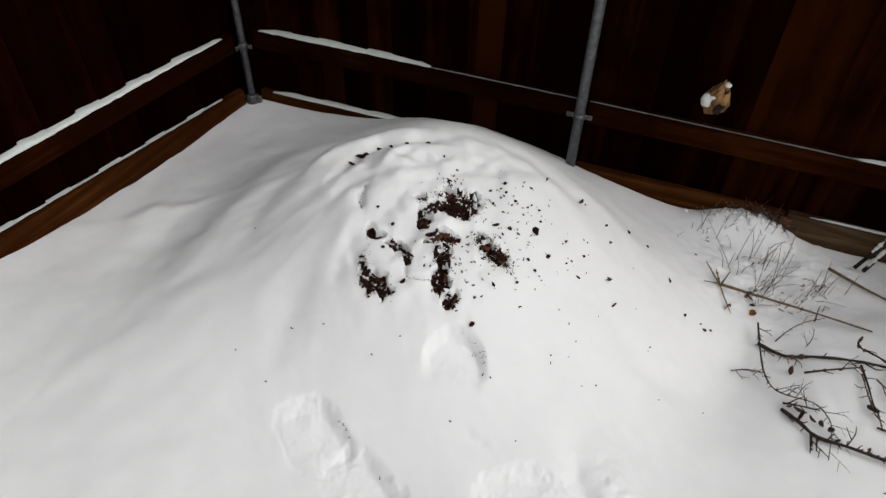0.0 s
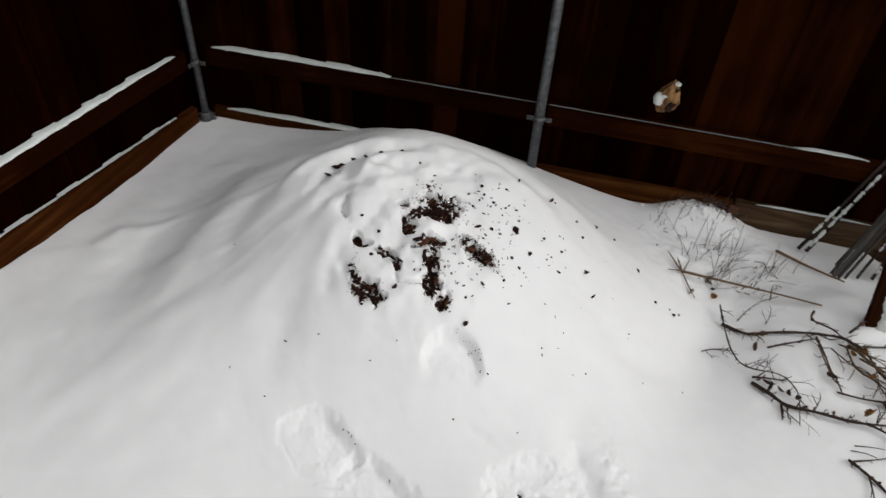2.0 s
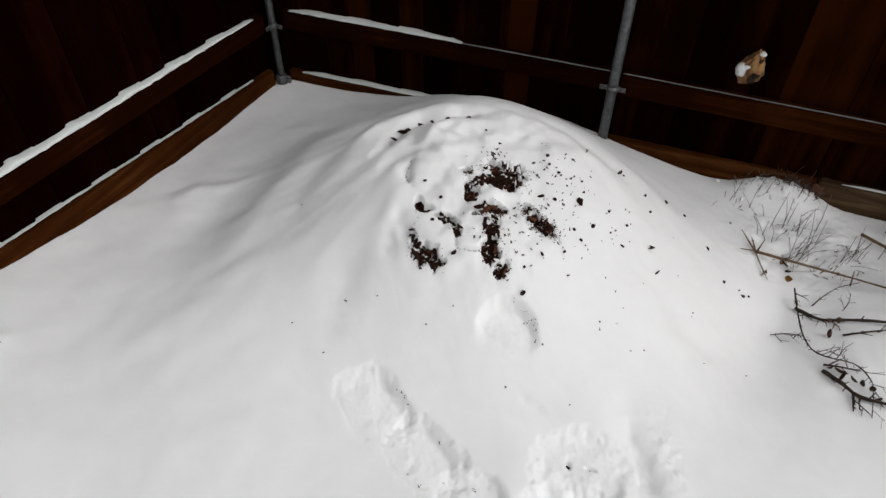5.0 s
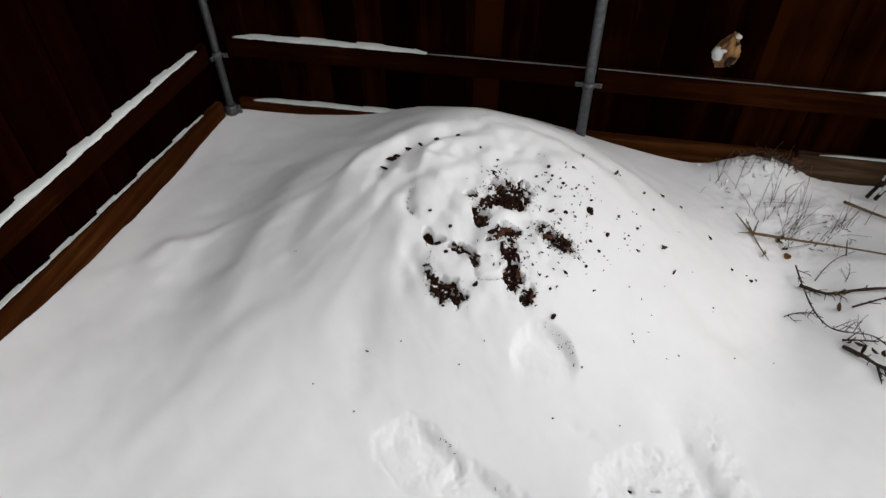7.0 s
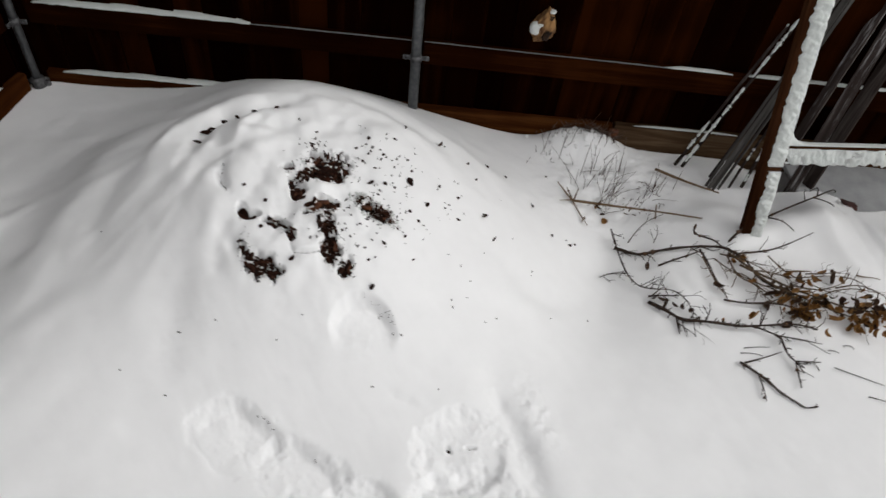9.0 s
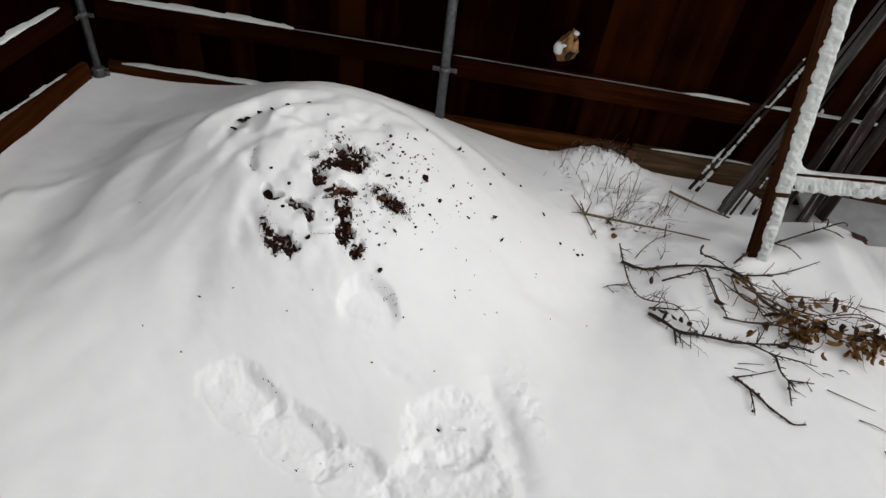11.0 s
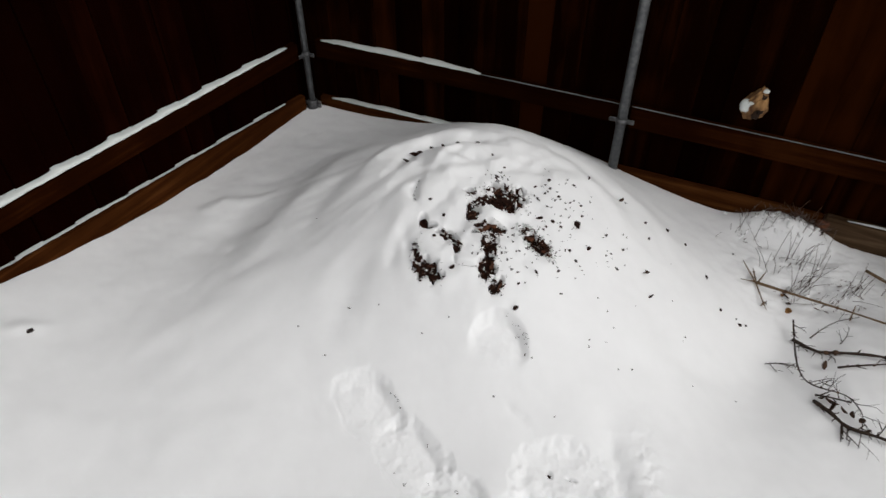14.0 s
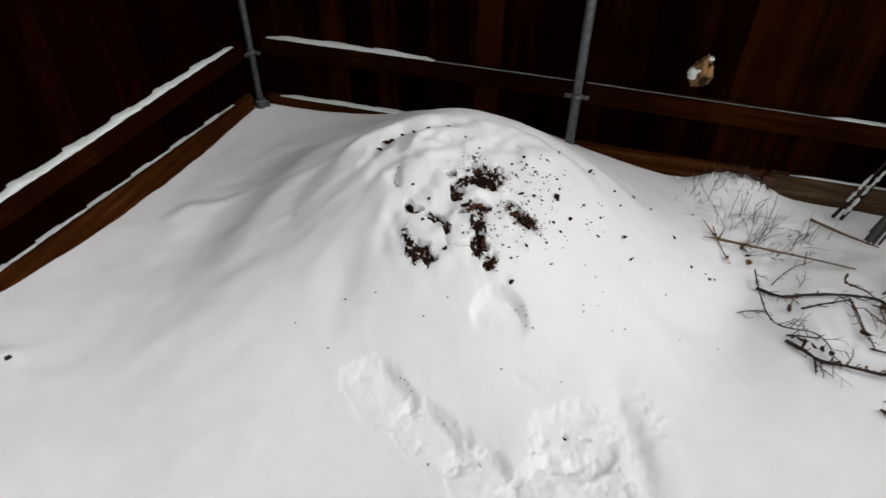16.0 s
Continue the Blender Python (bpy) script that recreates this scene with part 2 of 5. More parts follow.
# bare patches on the heap: centre, half widths, turn
PATCHES = [
    (0.048, 1.768, 0.074, 0.052, 5),
    (-0.026, 1.748, 0.034, 0.026, 30),
    (-0.066, 1.690, 0.020, 0.042, 5),
    (-0.080, 1.777, 0.018, 0.015, 0),
    (-0.154, 1.588, 0.029, 0.013, -25),
    (-0.120, 1.545, 0.013, 0.022, 25),
    (-0.222, 1.462, 0.048, 0.026, -36),
    (-0.192, 1.442, 0.022, 0.016, -20),
    (-0.264, 1.520, 0.008, 0.028, 15),
    (-0.010, 1.610, 0.038, 0.015, 12),
    (0.004, 1.545, 0.024, 0.034, 0),
    (0.020, 1.625, 0.030, 0.014, -10),
    (0.008, 1.475, 0.024, 0.048, -4),
    (0.036, 1.404, 0.022, 0.020, 20),
    (0.146, 1.610, 0.030, 0.016, -38),
    (0.200, 1.568, 0.018, 0.010, -30),
]


# rounded lumps of thrown snow round the bare patches: centre, half widths, turn, height
LUMPS = [
    (-0.215, 1.800, 0.085, 0.078, 10, 0.022),
    (-0.130, 1.685, 0.052, 0.048, 0, 0.016),
    (-0.205, 1.560, 0.060, 0.055, 20, 0.010),
    (-0.072, 1.488, 0.042, 0.026, -4, 0.016),
    (-0.135, 1.425, 0.050, 0.034, 10, 0.014),
    (0.040, 1.675, 0.050, 0.022, 5, 0.014),
    (-0.360, 1.700, 0.060, 0.085, 10, 0.012),
    (0.085, 1.455, 0.034, 0.040, 0, 0.012),
    (0.100, 1.560, 0.034, 0.034, 0, 0.010),
    (-0.060, 1.560, 0.034, 0.030, 0, 0.012),
    (-0.120, 1.760, 0.030, 0.034, 0, 0.012),
    (-0.300, 1.480, 0.040, 0.050, 0, 0.010),
]
# smooth black hollows under the lumps
HOLLOWS = [(-0.250, 1.652, 0.017, 0.028, 8), (-0.226, 1.628, 0.032, 0.015, -6)]


# little dents on the crown: x, y, widths, depth
DENTS = [(0.190, 1.585, 0.05, 0.05, 0.010), (-0.305, 1.795, 0.030, 0.060, 0.008), (-0.300, 1.56, 0.02, 0.05, 0.010), (0.137, 2.008, 0.030, 0.022, 0.008), (-0.20, 1.86, 0.03, 0.05, 0.007)]
# soft lines in the snow: points along the line, half width, height
LINES = [
    ([(-1.27, 1.95), (-1.30, 2.03), (-1.24, 2.085), (-1.14, 2.08), (-1.04, 2.09), (-0.94, 2.13)], 0.042, 0.014),
    ([(-1.02, 2.03), (-0.86, 2.11), (-0.70, 2.19), (-0.55, 2.24), (-0.40, 2.26), (-0.25, 2.25)], 0.08, 0.007),
    ([(-1.20, 2.16), (-1.02, 2.28), (-0.86, 2.37), (-0.68, 2.44), (-0.50, 2.48)], 0.115, -0.015),
    ([(-0.60, 2.48), (-0.70, 2.32), (-0.80, 2.20), (-0.938, 2.102), (-1.06, 2.04), (-1.10, 1.92), (-1.15, 1.78), (-1.21, 1.62), (-1.26, 1.45)], 0.12, -0.017),
    ([(-0.60, 2.14), (-0.66, 1.98), (-0.72, 1.84), (-0.75, 1.66)], 0.07, -0.012),
    ([(-0.72, 2.06), (-0.84, 1.95), (-0.92, 1.80), (-0.96, 1.60)], 0.06, 0.011),
    ([(-0.08, 2.175), (-0.225, 2.165), (-0.354, 2.146), (-0.438, 2.105), (-0.487, 2.05), (-0.516, 1.98), (-0.536, 1.90)], 0.040, 0.013),
    ([(-0.43, 1.90), (-0.39, 1.96), (-0.353, 2.013), (-0.318, 2.066), (-0.26, 2.100), (-0.147, 2.106), (-0.071, 2.115), (0.02, 2.13)], 0.034, -0.027),
    ([(-0.06, 2.065), (-0.13, 2.050), (-0.19, 2.015), (-0.235, 1.955), (-0.265, 1.88)], 0.034, 0.020),
    ([(-0.16, 1.965), (-0.10, 1.985), (-0.03, 1.99)], 0.028, -0.007),
    ([(-0.75, 2.42), (-0.58, 2.38), (-0.42, 2.34), (-0.28, 2.33), (-0.16, 2.34)], 0.10, -0.022),
    ([(-0.283, 1.845), (-0.300, 1.81), (-0.303, 1.775), (-0.292, 1.735)], 0.013, -0.020),
    ([(-0.114, 1.470), (-0.075, 1.460), (-0.030, 1.459)], 0.0055, -0.016),
    ([(-0.126, 1.512), (-0.121, 1.49), (-0.112, 1.472)], 0.006, -0.010),
    ([(-0.30, 1.69), (-0.325, 1.62), (-0.34, 1.54), (-0.33, 1.45)], 0.03, -0.010),
    ([(-0.05, 2.12), (0.08, 2.125), (0.20, 2.11), (0.32, 2.06), (0.42, 1.99), (0.50, 1.90), (0.56, 1.78)], 0.045, 0.010),
    ([(0.02, 2.20), (0.16, 2.19), (0.30, 2.165), (0.41, 2.10), (0.51, 2.03), (0.59, 1.93), (0.65, 1.80)], 0.046, -0.010),
    ([(0.46, 2.19), (0.56, 2.13), (0.67, 2.04), (0.78, 1.92), (0.85, 1.80)], 0.055, 0.010),
    ([(0.64, 2.26), (0.74, 2.14), (0.80, 2.02)], 0.040, -0.006),
    ([(-0.44, 1.62), (-0.50, 1.45), (-0.52, 1.28)], 0.07, -0.012),
    ([(0.62, 1.50), (0.74, 1.36), (0.92, 1.26)], 0.06, -0.010),
    ([(0.50, 1.52), (0.60, 1.34), (0.72, 1.20)], 0.07, 0.008),
]


def near_line(x, y, pts, wide):
    """1 on the line, falling off softly to its sides and ends."""
    out = np.zeros(np.broadcast(x, y).shape)
    n = len(pts) - 1
    for k in range(n):
        (ax, ay), (bx, by) = pts[k], pts[k + 1]
        dx, dy = bx - ax, by - ay
        t = np.clip(((x - ax) * dx + (y - ay) * dy) / (dx * dx + dy * dy), 0, 1)
        d2 = (x - ax - t * dx) ** 2 + (y - ay - t * dy) ** 2
        fade = np.clip((k + t) / n * 3.2, 0.25, 1) * np.clip((1 - (k + t) / n) * 3.2, 0.25, 1)
        out = out + (fade * np.exp(-d2 / wide**2)) ** 5
    return out ** 0.2


def lie(x, y):
    """Height of the snow before it was trodden and dug."""
    z = 0.033 - 0.025 * np.clip(x, -3, 3) - 0.027 * np.clip(y, -1, 3.4)
    for cx, cy, sx, sy, turn, a in SWELLS:
        u, v = oval(x, y, cx, cy, sx, sy, turn)
        z = z + a * np.exp(-0.5 * (u * u + v * v))
    # soft folds that run down the left flank
    dx, dy = x + 0.1, y - 2.05
    r, w = np.hypot(dx, dy), np.arctan2(dy, dx)
    w = np.where(w < -0.5, w + 2 * math.pi, w)
    flank = smooth(0.35, 0.6, r) * (1 - smooth(1.1, 1.7, r)) * smooth(1.9, 2.3, w) * (1 - smooth(3.7, 4.25, w))
    z = z + 0.015 * flank * field(w * 1.0, r * 0.35, 0.24, 14, 3, 0.45)
    bend = 0.018 * field(x, y, 0.14, 17, 2)
    for pts, wide, high in LINES:
        z = z + high * near_line(x + bend, y - bend, pts, wide)
    # a covered lump near the left fence
    u, v = oval(x, y, -1.67, 1.175, 0.06, 0.035, 20)
    z = z + 0.014 * np.exp(-(u * u + v * v))
    # lumps round the foot of the leaning frame
    u, v = oval(x, y, 1.80, 1.66, 0.14, 0.10, -20)
    z = z + 0.05 * np.exp(-(u * u + v * v))
    u, v = oval(x, y, 2.13, 1.53, 0.17, 0.09, -15)
    z = z + 0.075 * np.exp(-(u * u + v * v))
    u, v = oval(x, y, 1.86, 1.50, 0.11, 0.07, -10)
    z = z + 0.05 * np.exp(-(u * u + v * v))
    # the bank of snow that ends over the grey panel
    lip = np.interp(x, [2.10, 2.24, 2.36, 2.415, 2.44, 2.55, 2.67, 3.2], [1.84, 1.722, 1.70, 1.64, 1.535, 1.519, 1.509, 1.40])
    east = smooth(2.12, 2.26, x) * (1 - smooth(3.2, 3.6, x))
    z = z + east * (0.075 * smooth(-0.65, -0.06, y - lip) * (1 - smooth(-0.03, 0.012, y - lip)) - 0.05 * smooth(-0.03, 0.012, y - lip) * (1 - smooth(0.3, 0.5, y - lip)))
    # a hummock of grass by the fence
    u, v = oval(x, y, 1.38, 2.265, 0.20, 0.10, -15)
    z = z + 0.10 * np.exp(-(u * u + v * v) ** 1.5)
    tufty = np.exp(-(((x - 1.42) / 0.30) ** 2 + ((y - 2.03) / 0.28) ** 2))
    z = z + tufty * 0.030 * field(x, y, 0.07, 75, 3, 0.6)
    cuttings = np.exp(-(((x - 1.6) / 0.45) ** 2 + ((y - 1.35) / 0.35) ** 2) ** 2)
    z = z + cuttings * 0.010 * field(x, y, 0.11, 79, 2, 0.5)
    crown = np.exp(-((x + 0.10) ** 2 / 0.20 + (y - 1.86) ** 2 / 0.16) ** 2)
    back = crown * smooth(1.80, 2.0, y + 0.35 * np.clip(-x - 0.1, 0, 1))
    z = z + crown * 0.018 * field(x, y, 0.16, 71, 2, 0.4) + back * 0.020 * field(x, y, 0.085, 73, 2, 0.4)
    for cx, cy, rx, ry, turn, a in LUMPS:
        u, v = oval(x, y, cx, cy, rx, ry, turn)
        z = z + 0.8 * a * np.exp(-0.8 * (u * u + v * v) ** 1.4)
    for cx, cy, rx, ry, a in DENTS:
        u, v = oval(x, y, cx, cy, rx, ry, 10)
        z = z - a * np.exp(-(u * u + v * v))
    return z + 0.010 * field(x, y, 0.35, 3, 2) + 0.0028 * field(x, y, 0.09, 5, 2) + 0.0007 * field(x + 0.3 * y, y * 0.4, 0.03, 9, 2)


def hollow(x, y):
    """1 in the smooth black hollows."""
    out = np.zeros(np.broadcast(x, y).shape)
    for cx, cy, rx, ry, turn in HOLLOWS:
        u, v = oval(x, y, cx, cy, rx, ry, turn)
        out = np.maximum(out, smooth(1.15, 0.85, np.hypot(u, v) + 0.10 * field(x, y, 0.03, 21, 2)))
    return out


def bare(x, y):
    """1 where the snow was dug away."""
    ragged = 0.92 * field(x, y, 0.028, 21, 3, 0.6)
    out = np.zeros(np.broadcast(x, y).shape)
    for cx, cy, rx, ry, turn in PATCHES:
        u, v = oval(x, y, cx, cy, rx * 1.18, ry * 1.18, turn)
        out = np.maximum(out, smooth(1.05, 0.80, np.hypot(u, v) + ragged))
    return np.maximum(out, hollow(x, y))


def trodden(x, y):
    """How far feet pressed the snow down, with its crumbs."""
    lumps = field(x, y, 0.07, 31, 3, 0.6)
    fine = field(x, y, 0.022, 33, 2, 0.6)
    z = np.zeros(np.broadcast(x, y).shape)
    # a heel hollow below the heap
    u, v = oval(x, y, 0.055, 1.228, 0.108, 0.108, 12)
    r = np.hypot(u, v) + 0.10 * lumps
    z = z - 0.046 * smooth(1.08, 0.72, r) * smooth(-0.75, 0.85, 0.95 * v + 0.35 * u) + smooth(1.0, 0.6, r) * (0.002 * fine + 0.003 * lumps)
    # boot prints that run into one furrow on the left, their floors broken into clumps
    clumps = field(x, y, 0.045, 39, 3, 0.6)
    wobble = 0.012 * field(x, y, 0.04, 36, 2)
    clods = knobs(x + wobble, y - wobble, 0.050, 81) + 0.45 * knobs(x - wobble, y + wobble, 0.019, 91)
    for cx, cy, a, b, turn in ((-0.375, 1.015, 0.135, 0.096, -42), (-0.205, 0.850, 0.135, 0.100, -44), (-0.045, 0.700, 0.13, 0.10, -44)):
        u, v = oval(x, y, cx, cy, a, b, turn)
        r = (np.abs(u) ** 2.4 + np.abs(v) ** 2.4) ** (1 / 2.4) + 0.15 * lumps + 0.07 * fine
        z = z - 0.030 * smooth(1.18, 0.60, r) * (0.10 + 0.90 * smooth(-0.9, 0.7, v)) + smooth(1.05, 0.60, r) * (0.0035 * clumps + 0.0055 * clods - 0.003) - 0.003 * np.exp(-((r - 0.96) / 0.08) ** 2) * smooth(0.5, -0.1, v)
    # the churned place on the right
    for cx, cy, a, b, turn, deep in ((0.28, 0.83, 0.16, 0.13, 10, 0.020), (0.22, 0.66, 0.20, 0.13, 0, 0.020)):
        u, v = oval(x, y, cx, cy, a, b, turn)
        r = np.hypot(u, v) + 0.18 * lumps + 0.06 * fine
        z = z - deep * smooth(1.10, 0.72, r) + smooth(1.04, 0.80, r) * (0.006 * clumps + 0.0065 * clods - 0.004)
    # slits between the clods
    for cx, cy, a, b, turn in ((0.243, 0.850, 0.008, 0.012, 20), (0.312, 0.840, 0.018, 0.005, -18)):
        u, v = oval(x, y, cx, cy, a, b, turn)
        z = z - 0.022 * np.exp(-(u * u + v * v) ** 2)
    trough = near_line(x + 0.012 * lumps, y, [(0.448, 1.04), (0.455, 0.95), (0.470, 0.80), (0.475, 0.65), (0.47, 0.50)], 0.05)
    z = z - 0.022 * trough + 0.005 * trough * clumps
    u, v = oval(x, y, 0.565, 0.90, 0.055, 0.17, 4)
    z = z + np.exp(-(u * u + v * v)) * (0.004 + 0.008 * clods + 0.008 * clumps)
    # a scuff between the hollow and the prints
    z = z - 0.006 * near_line(x + 0.01 * lumps, y, [(0.085, 1.06), (0.11, 1.03), (0.15, 1.01), (0.185, 0.975)], 0.016)
    return z


def snow_top(x, y):
    z = lie(x, y) + trodden(x, y)
    near = np.exp(-((x - 0.0) ** 2 + (y - 1.62) ** 2) / 0.07)
    z = z + near * 0.016 * field(x, y, 0.06, 41, 2, 0.5)
    return z - 0.046 * bare(x, y) - 0.06 * hollow(x, y)


def top_at(x, y):
    return float(snow_top(np.array([x]), np.array([y]))[0])


# ---- ground ----
def axis(lo, hi, step, far, fine0, fine1, fine):
    """Fine steps in the middle, growing ones out to the horizon."""
    mid = list(np.arange(lo, fine0, step)) + list(np.arange(fine0, fine1, fine)) + list(np.arange(fine1, hi + step / 2, step))
    gap = step
    left, right = [], []
    a, b = lo, hi
    while a > -far:
        gap *= 1.35
        a, b = a - gap, b + gap
        left.append(a), right.append(b)
    keep = [mid[0]]
    for v in mid[1:]:
        if v - keep[-1] > 0.6 * fine:
            keep.append(v)
    return np.array(left[::-1] + keep + right)


def grid_mesh(name, xs, ys, zs, mat):
    nx, ny = len(xs), len(ys)
    gx, gy = np.meshgrid(xs, ys)
    co = np.stack([gx, gy, zs], -1).reshape(-1, 3)
    i = np.arange(nx * ny).reshape(ny, nx)
    quads = np.stack([i[:-1, :-1], i[:-1, 1:], i[1:, 1:], i[1:, :-1]], -1).reshape(-1, 4)
    me = bpy.data.meshes.new(name)
    me.vertices.add(len(co))
    me.vertices.foreach_set("co", co.ravel())
    me.loops.add(quads.size)
    me.loops.foreach_set("vertex_index", quads.ravel().astype(np.int32))
    me.polygons.add(len(quads))
    me.polygons.foreach_set("loop_start", np.arange(0, quads.size, 4, dtype=np.int32))
    me.polygons.foreach_set("use_smooth", np.ones(len(quads), bool))
    me.update(calc_edges=True)
    me.materials.append(mat)
    return new(name, me)


xs, ys = axis(-2.05, 2.75, 0.010, 60, -0.56, 0.64, 0.004), axis(0.35, 3.25, 0.010, 60, 0.50, 2.16, 0.004)
gx, gy = np.meshgrid(xs, ys)
ground = grid_mesh("ground", xs, ys, snow_top(gx, gy), SNOW)
tagged(ground, "deep white snow with soft folds, boot prints and bare patches", "snow ground", kind="structure")

# the compost heap under the snow, which shows in the bare patches
hx, hy = np.arange(-0.62, 0.62, 0.006), np.arange(1.2, 2.45, 0.006)
ax, ay = np.meshgrid(hx, hy)
hz = lie(ax, ay) - 0.027 + 0.022 * field(ax, ay, 0.032, 51, 3, 0.65) - 0.022 * hollow(ax, ay) 
edge = smooth(0.0, 0.2, np.minimum(np.minimum(ax + 0.62, 0.62 - ax), np.minimum(ay - 1.2, 2.45 - ay)))
heap = grid_mesh("compost_heap", hx, hy, hz - 0.25 * (1 - edge), SOIL)
tagged(heap, "dark brown compost showing through holes in the snow", "compost heap", kind="stuff")

# ---- fences ----
B = Vector((0.593, 2.543, 0))
ALONG, OUT = Vector((0.945, -0.328, 0)).normalized(), Vector((0.328, 0.945, 0)).normalized()
NORTH = Matrix(((ALONG.x, OUT.x, 0, B.x), (ALONG.y, OUT.y, 0, B.y), (0, 0, 1, 0), (0, 0, 0, 1)))
W_ALONG = Vector((0.4065, 0.9136, 0)).normalized()
W_OUT = Vector((-W_ALONG.y, W_ALONG.x, 0))
CORNER = Vector((-1.168, 3.082, 0))
WEST = Matrix(((W_ALONG.x, W_OUT.x, 0, CORNER.x), (W_ALONG.y, W_OUT.y, 0, CORNER.y), (0, 0, 1, 0), (0, 0, 0, 1)))


def build_fence(name, m, x0, count, face, high, mat, label, rng):
    """Upright boards: one set back, the next lapped over it and a little askew, and so on."""
    fence = empty(name, m, label, "fence", kind="structure")
    w = 0.137
    for k in range(count):
        over = k % 2
        bm = box(-w / 2 - 0.011, w / 2 + (0.0 if over else 0.011), -0.009, 0.009, -0.25, high + rng.uniform(-0.006, 0.006), 0.003)
        ob = part("board", bm, mat, fence)
        turn = -2.2 + rng.uniform(-1.5, 1.5) if over else rng.uniform(-1.2, 1.2)
        ob.matrix_basis = pose(x0 + w * (k + 0.5), face + (-0.002 if over else 0.009), 0, rng.uniform(-0.15, 0.15), rng.uniform(-0.2, 0.2), turn)
    return fence


rng = random.Random(7)
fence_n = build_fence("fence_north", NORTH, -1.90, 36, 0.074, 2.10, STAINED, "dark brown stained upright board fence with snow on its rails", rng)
# the west boards' unseen upper part is raised to shade the snow
fence_w = build_fence("fence_west", WEST, -5.576, 42, -0.020, 2.70, STAINED_RED, "red-brown stained upright board fence beside the heap, its shade put into the colour", rng)


def sloped_beam(x0, x1, y0, y1, top0, top1, high, mat, fence, name, label=""):
    bm = box(x0, x1, y0, y1, 0, 1, 0)
    for v in bm.verts:
        t = (v.co.x - x0) / (x1 - x0)
        z = top0 + (top1 - top0) * t
        v.co.z = z if v.co.z > 0.5 else z - high
    bmesh.ops.bevel(bm, geom=bm.edges[:], offset=0.005, segments=2, affect="EDGES")
    return part(name, bm, mat, fence, label)


sloped_beam(-1.72, 0.02, 0.030, 0.068, 0.398, 0.406, 0.100, RAIL_WOOD, fence_n, "rail")
sloped_beam(0.026, 3.03, 0.030, 0.068, 0.406, 0.393, 0.112, RAIL_WOOD, fence_n, "rail")
sloped_beam(-1.72, 3.03, 0.030, 0.068, 1.50, 1.50, 0.11, RAIL_WOOD, fence_n, "rail")
sloped_beam(-1.73, 0.98, 0.030, 0.068, 0.052, 0.060, 0.20, KICK_WOOD, fence_n, "kick_board", "damp orange-brown plank along the ground")
sloped_beam(0.99, 3.03, 0.032, 0.070, 0.066, 0.075, 0.20, KICK_PALE, fence_n, "kick_board", "weathered pale brown plank along the ground")
sloped_beam(-5.6, 0.03, -0.060, -0.020, 0.658, 0.399, 0.100, RAIL_WOOD, fence_w, "rail")
sloped_beam(-5.6, 0.03, -0.060, -0.020, 1.62, 1.50, 0.11, RAIL_WOOD, fence_w, "rail")
sloped_beam(-2.40, 0.03, -0.060, -0.020, 0.288, 0.082, 0.24, KICK_WOOD, fence_w, "kick_board", "damp orange-brown plank along the ground")
sloped_beam(-5.6, -2.41, -0.060, -0.020, 0.34, 0.288, 0.24, KICK_WOOD, fence_w, "kick_board", "damp orange-brown plank along the ground")


def taper(x, a, b, soft):
    return float(smooth(a, a + soft, x) * (1 - smooth(b - soft, b, x)))


def snow_ridge(name, m, x0, x1, y0, y1, top, thick, label, seed, step=0.012, ragged=0.25, mat=None):
    """Snow lying along a ledge: top(x) is the ledge, thick(x) the depth of snow."""
    n = max(3, int((x1 - x0) / step))
    X = np.linspace(x0, x1, n)
    wave = field(X, X * 0, 0.10, seed, 3)
    T = np.array([thick(v) for v in X]) * (1 + ragged * wave)
    prof = [(0.0, 0.0), (-0.06, 0.35), (0.0, 0.75), (0.14, 0.96), (0.4, 1.05), (0.75, 1.0), (1.0, 0.9), (1.0, 0.0)]
    verts, faces = [], []
    for k in range(n):
        slim = 0.25 + 0.75 * taper(X[k], x0 - 0.03, x1 + 0.03, 0.14)
        jag = 0.10 * field(X[k:k + 1], X[k:k + 1] * 0 + 3, 0.03, seed + 5, 2)[0]
        for py, pz in prof:
            verts.append((X[k], y0 + slim * (y1 - y0) * (py + (jag if py < 0.3 else 0)), top(X[k]) + 0.001 + T[k] * pz))
    s = len(prof)
    for k in range(n - 1):
        for j in range(s - 1):
            a = k * s + j
            faces.append((a, a + s, a + s + 1, a + 1))
    faces.append(tuple(range(s)))
    faces.append(tuple((n - 1) * s + j for j in range(s))[::-1])
    ob = link_mesh(name, verts, faces, mat or SNOW_CAP, smooth=True)
    ob.matrix_basis = m
    return tagged(ob, label, "snow ridge", "snow on the fence ledges")


n_rail = lambda x: 0.398 + 0.008 * (x + 1.72) / 1.74 if x < 0.023 else 0.406 - 0.018 * (x - 0.026) / 4.17
n_kick = lambda x: 0.052 + 0.008 * (x + 1.73) / 2.71 if x < 0.985 else 0.066 + 0.014 * (x - 0.99) / 3.21
w_rail = lambda x: 0.399 - 0.259 * (x - 0.03) / 5.63
w_kick = lambda x: 0.082 - 0.206 * (x - 0.03) / 2.43
patchy = lambda x, s: float(field(np.array([x]), np.array([0.0]), 0.16, s, 2)[0])
ON_RAIL, FROST_RAIL, ON_FOOT = "soft white snow lying on the fence rail", "thin frost of snow along the edge of the fence rail", "thin white snow along the foot board"
snow_ridge("snow_ridge", NORTH, -1.68, -0.74, 0.030, 0.080, n_rail, lambda x: 0.001 + 0.010 * taper(x, -1.68, -0.74, 0.30), ON_RAIL, 61)
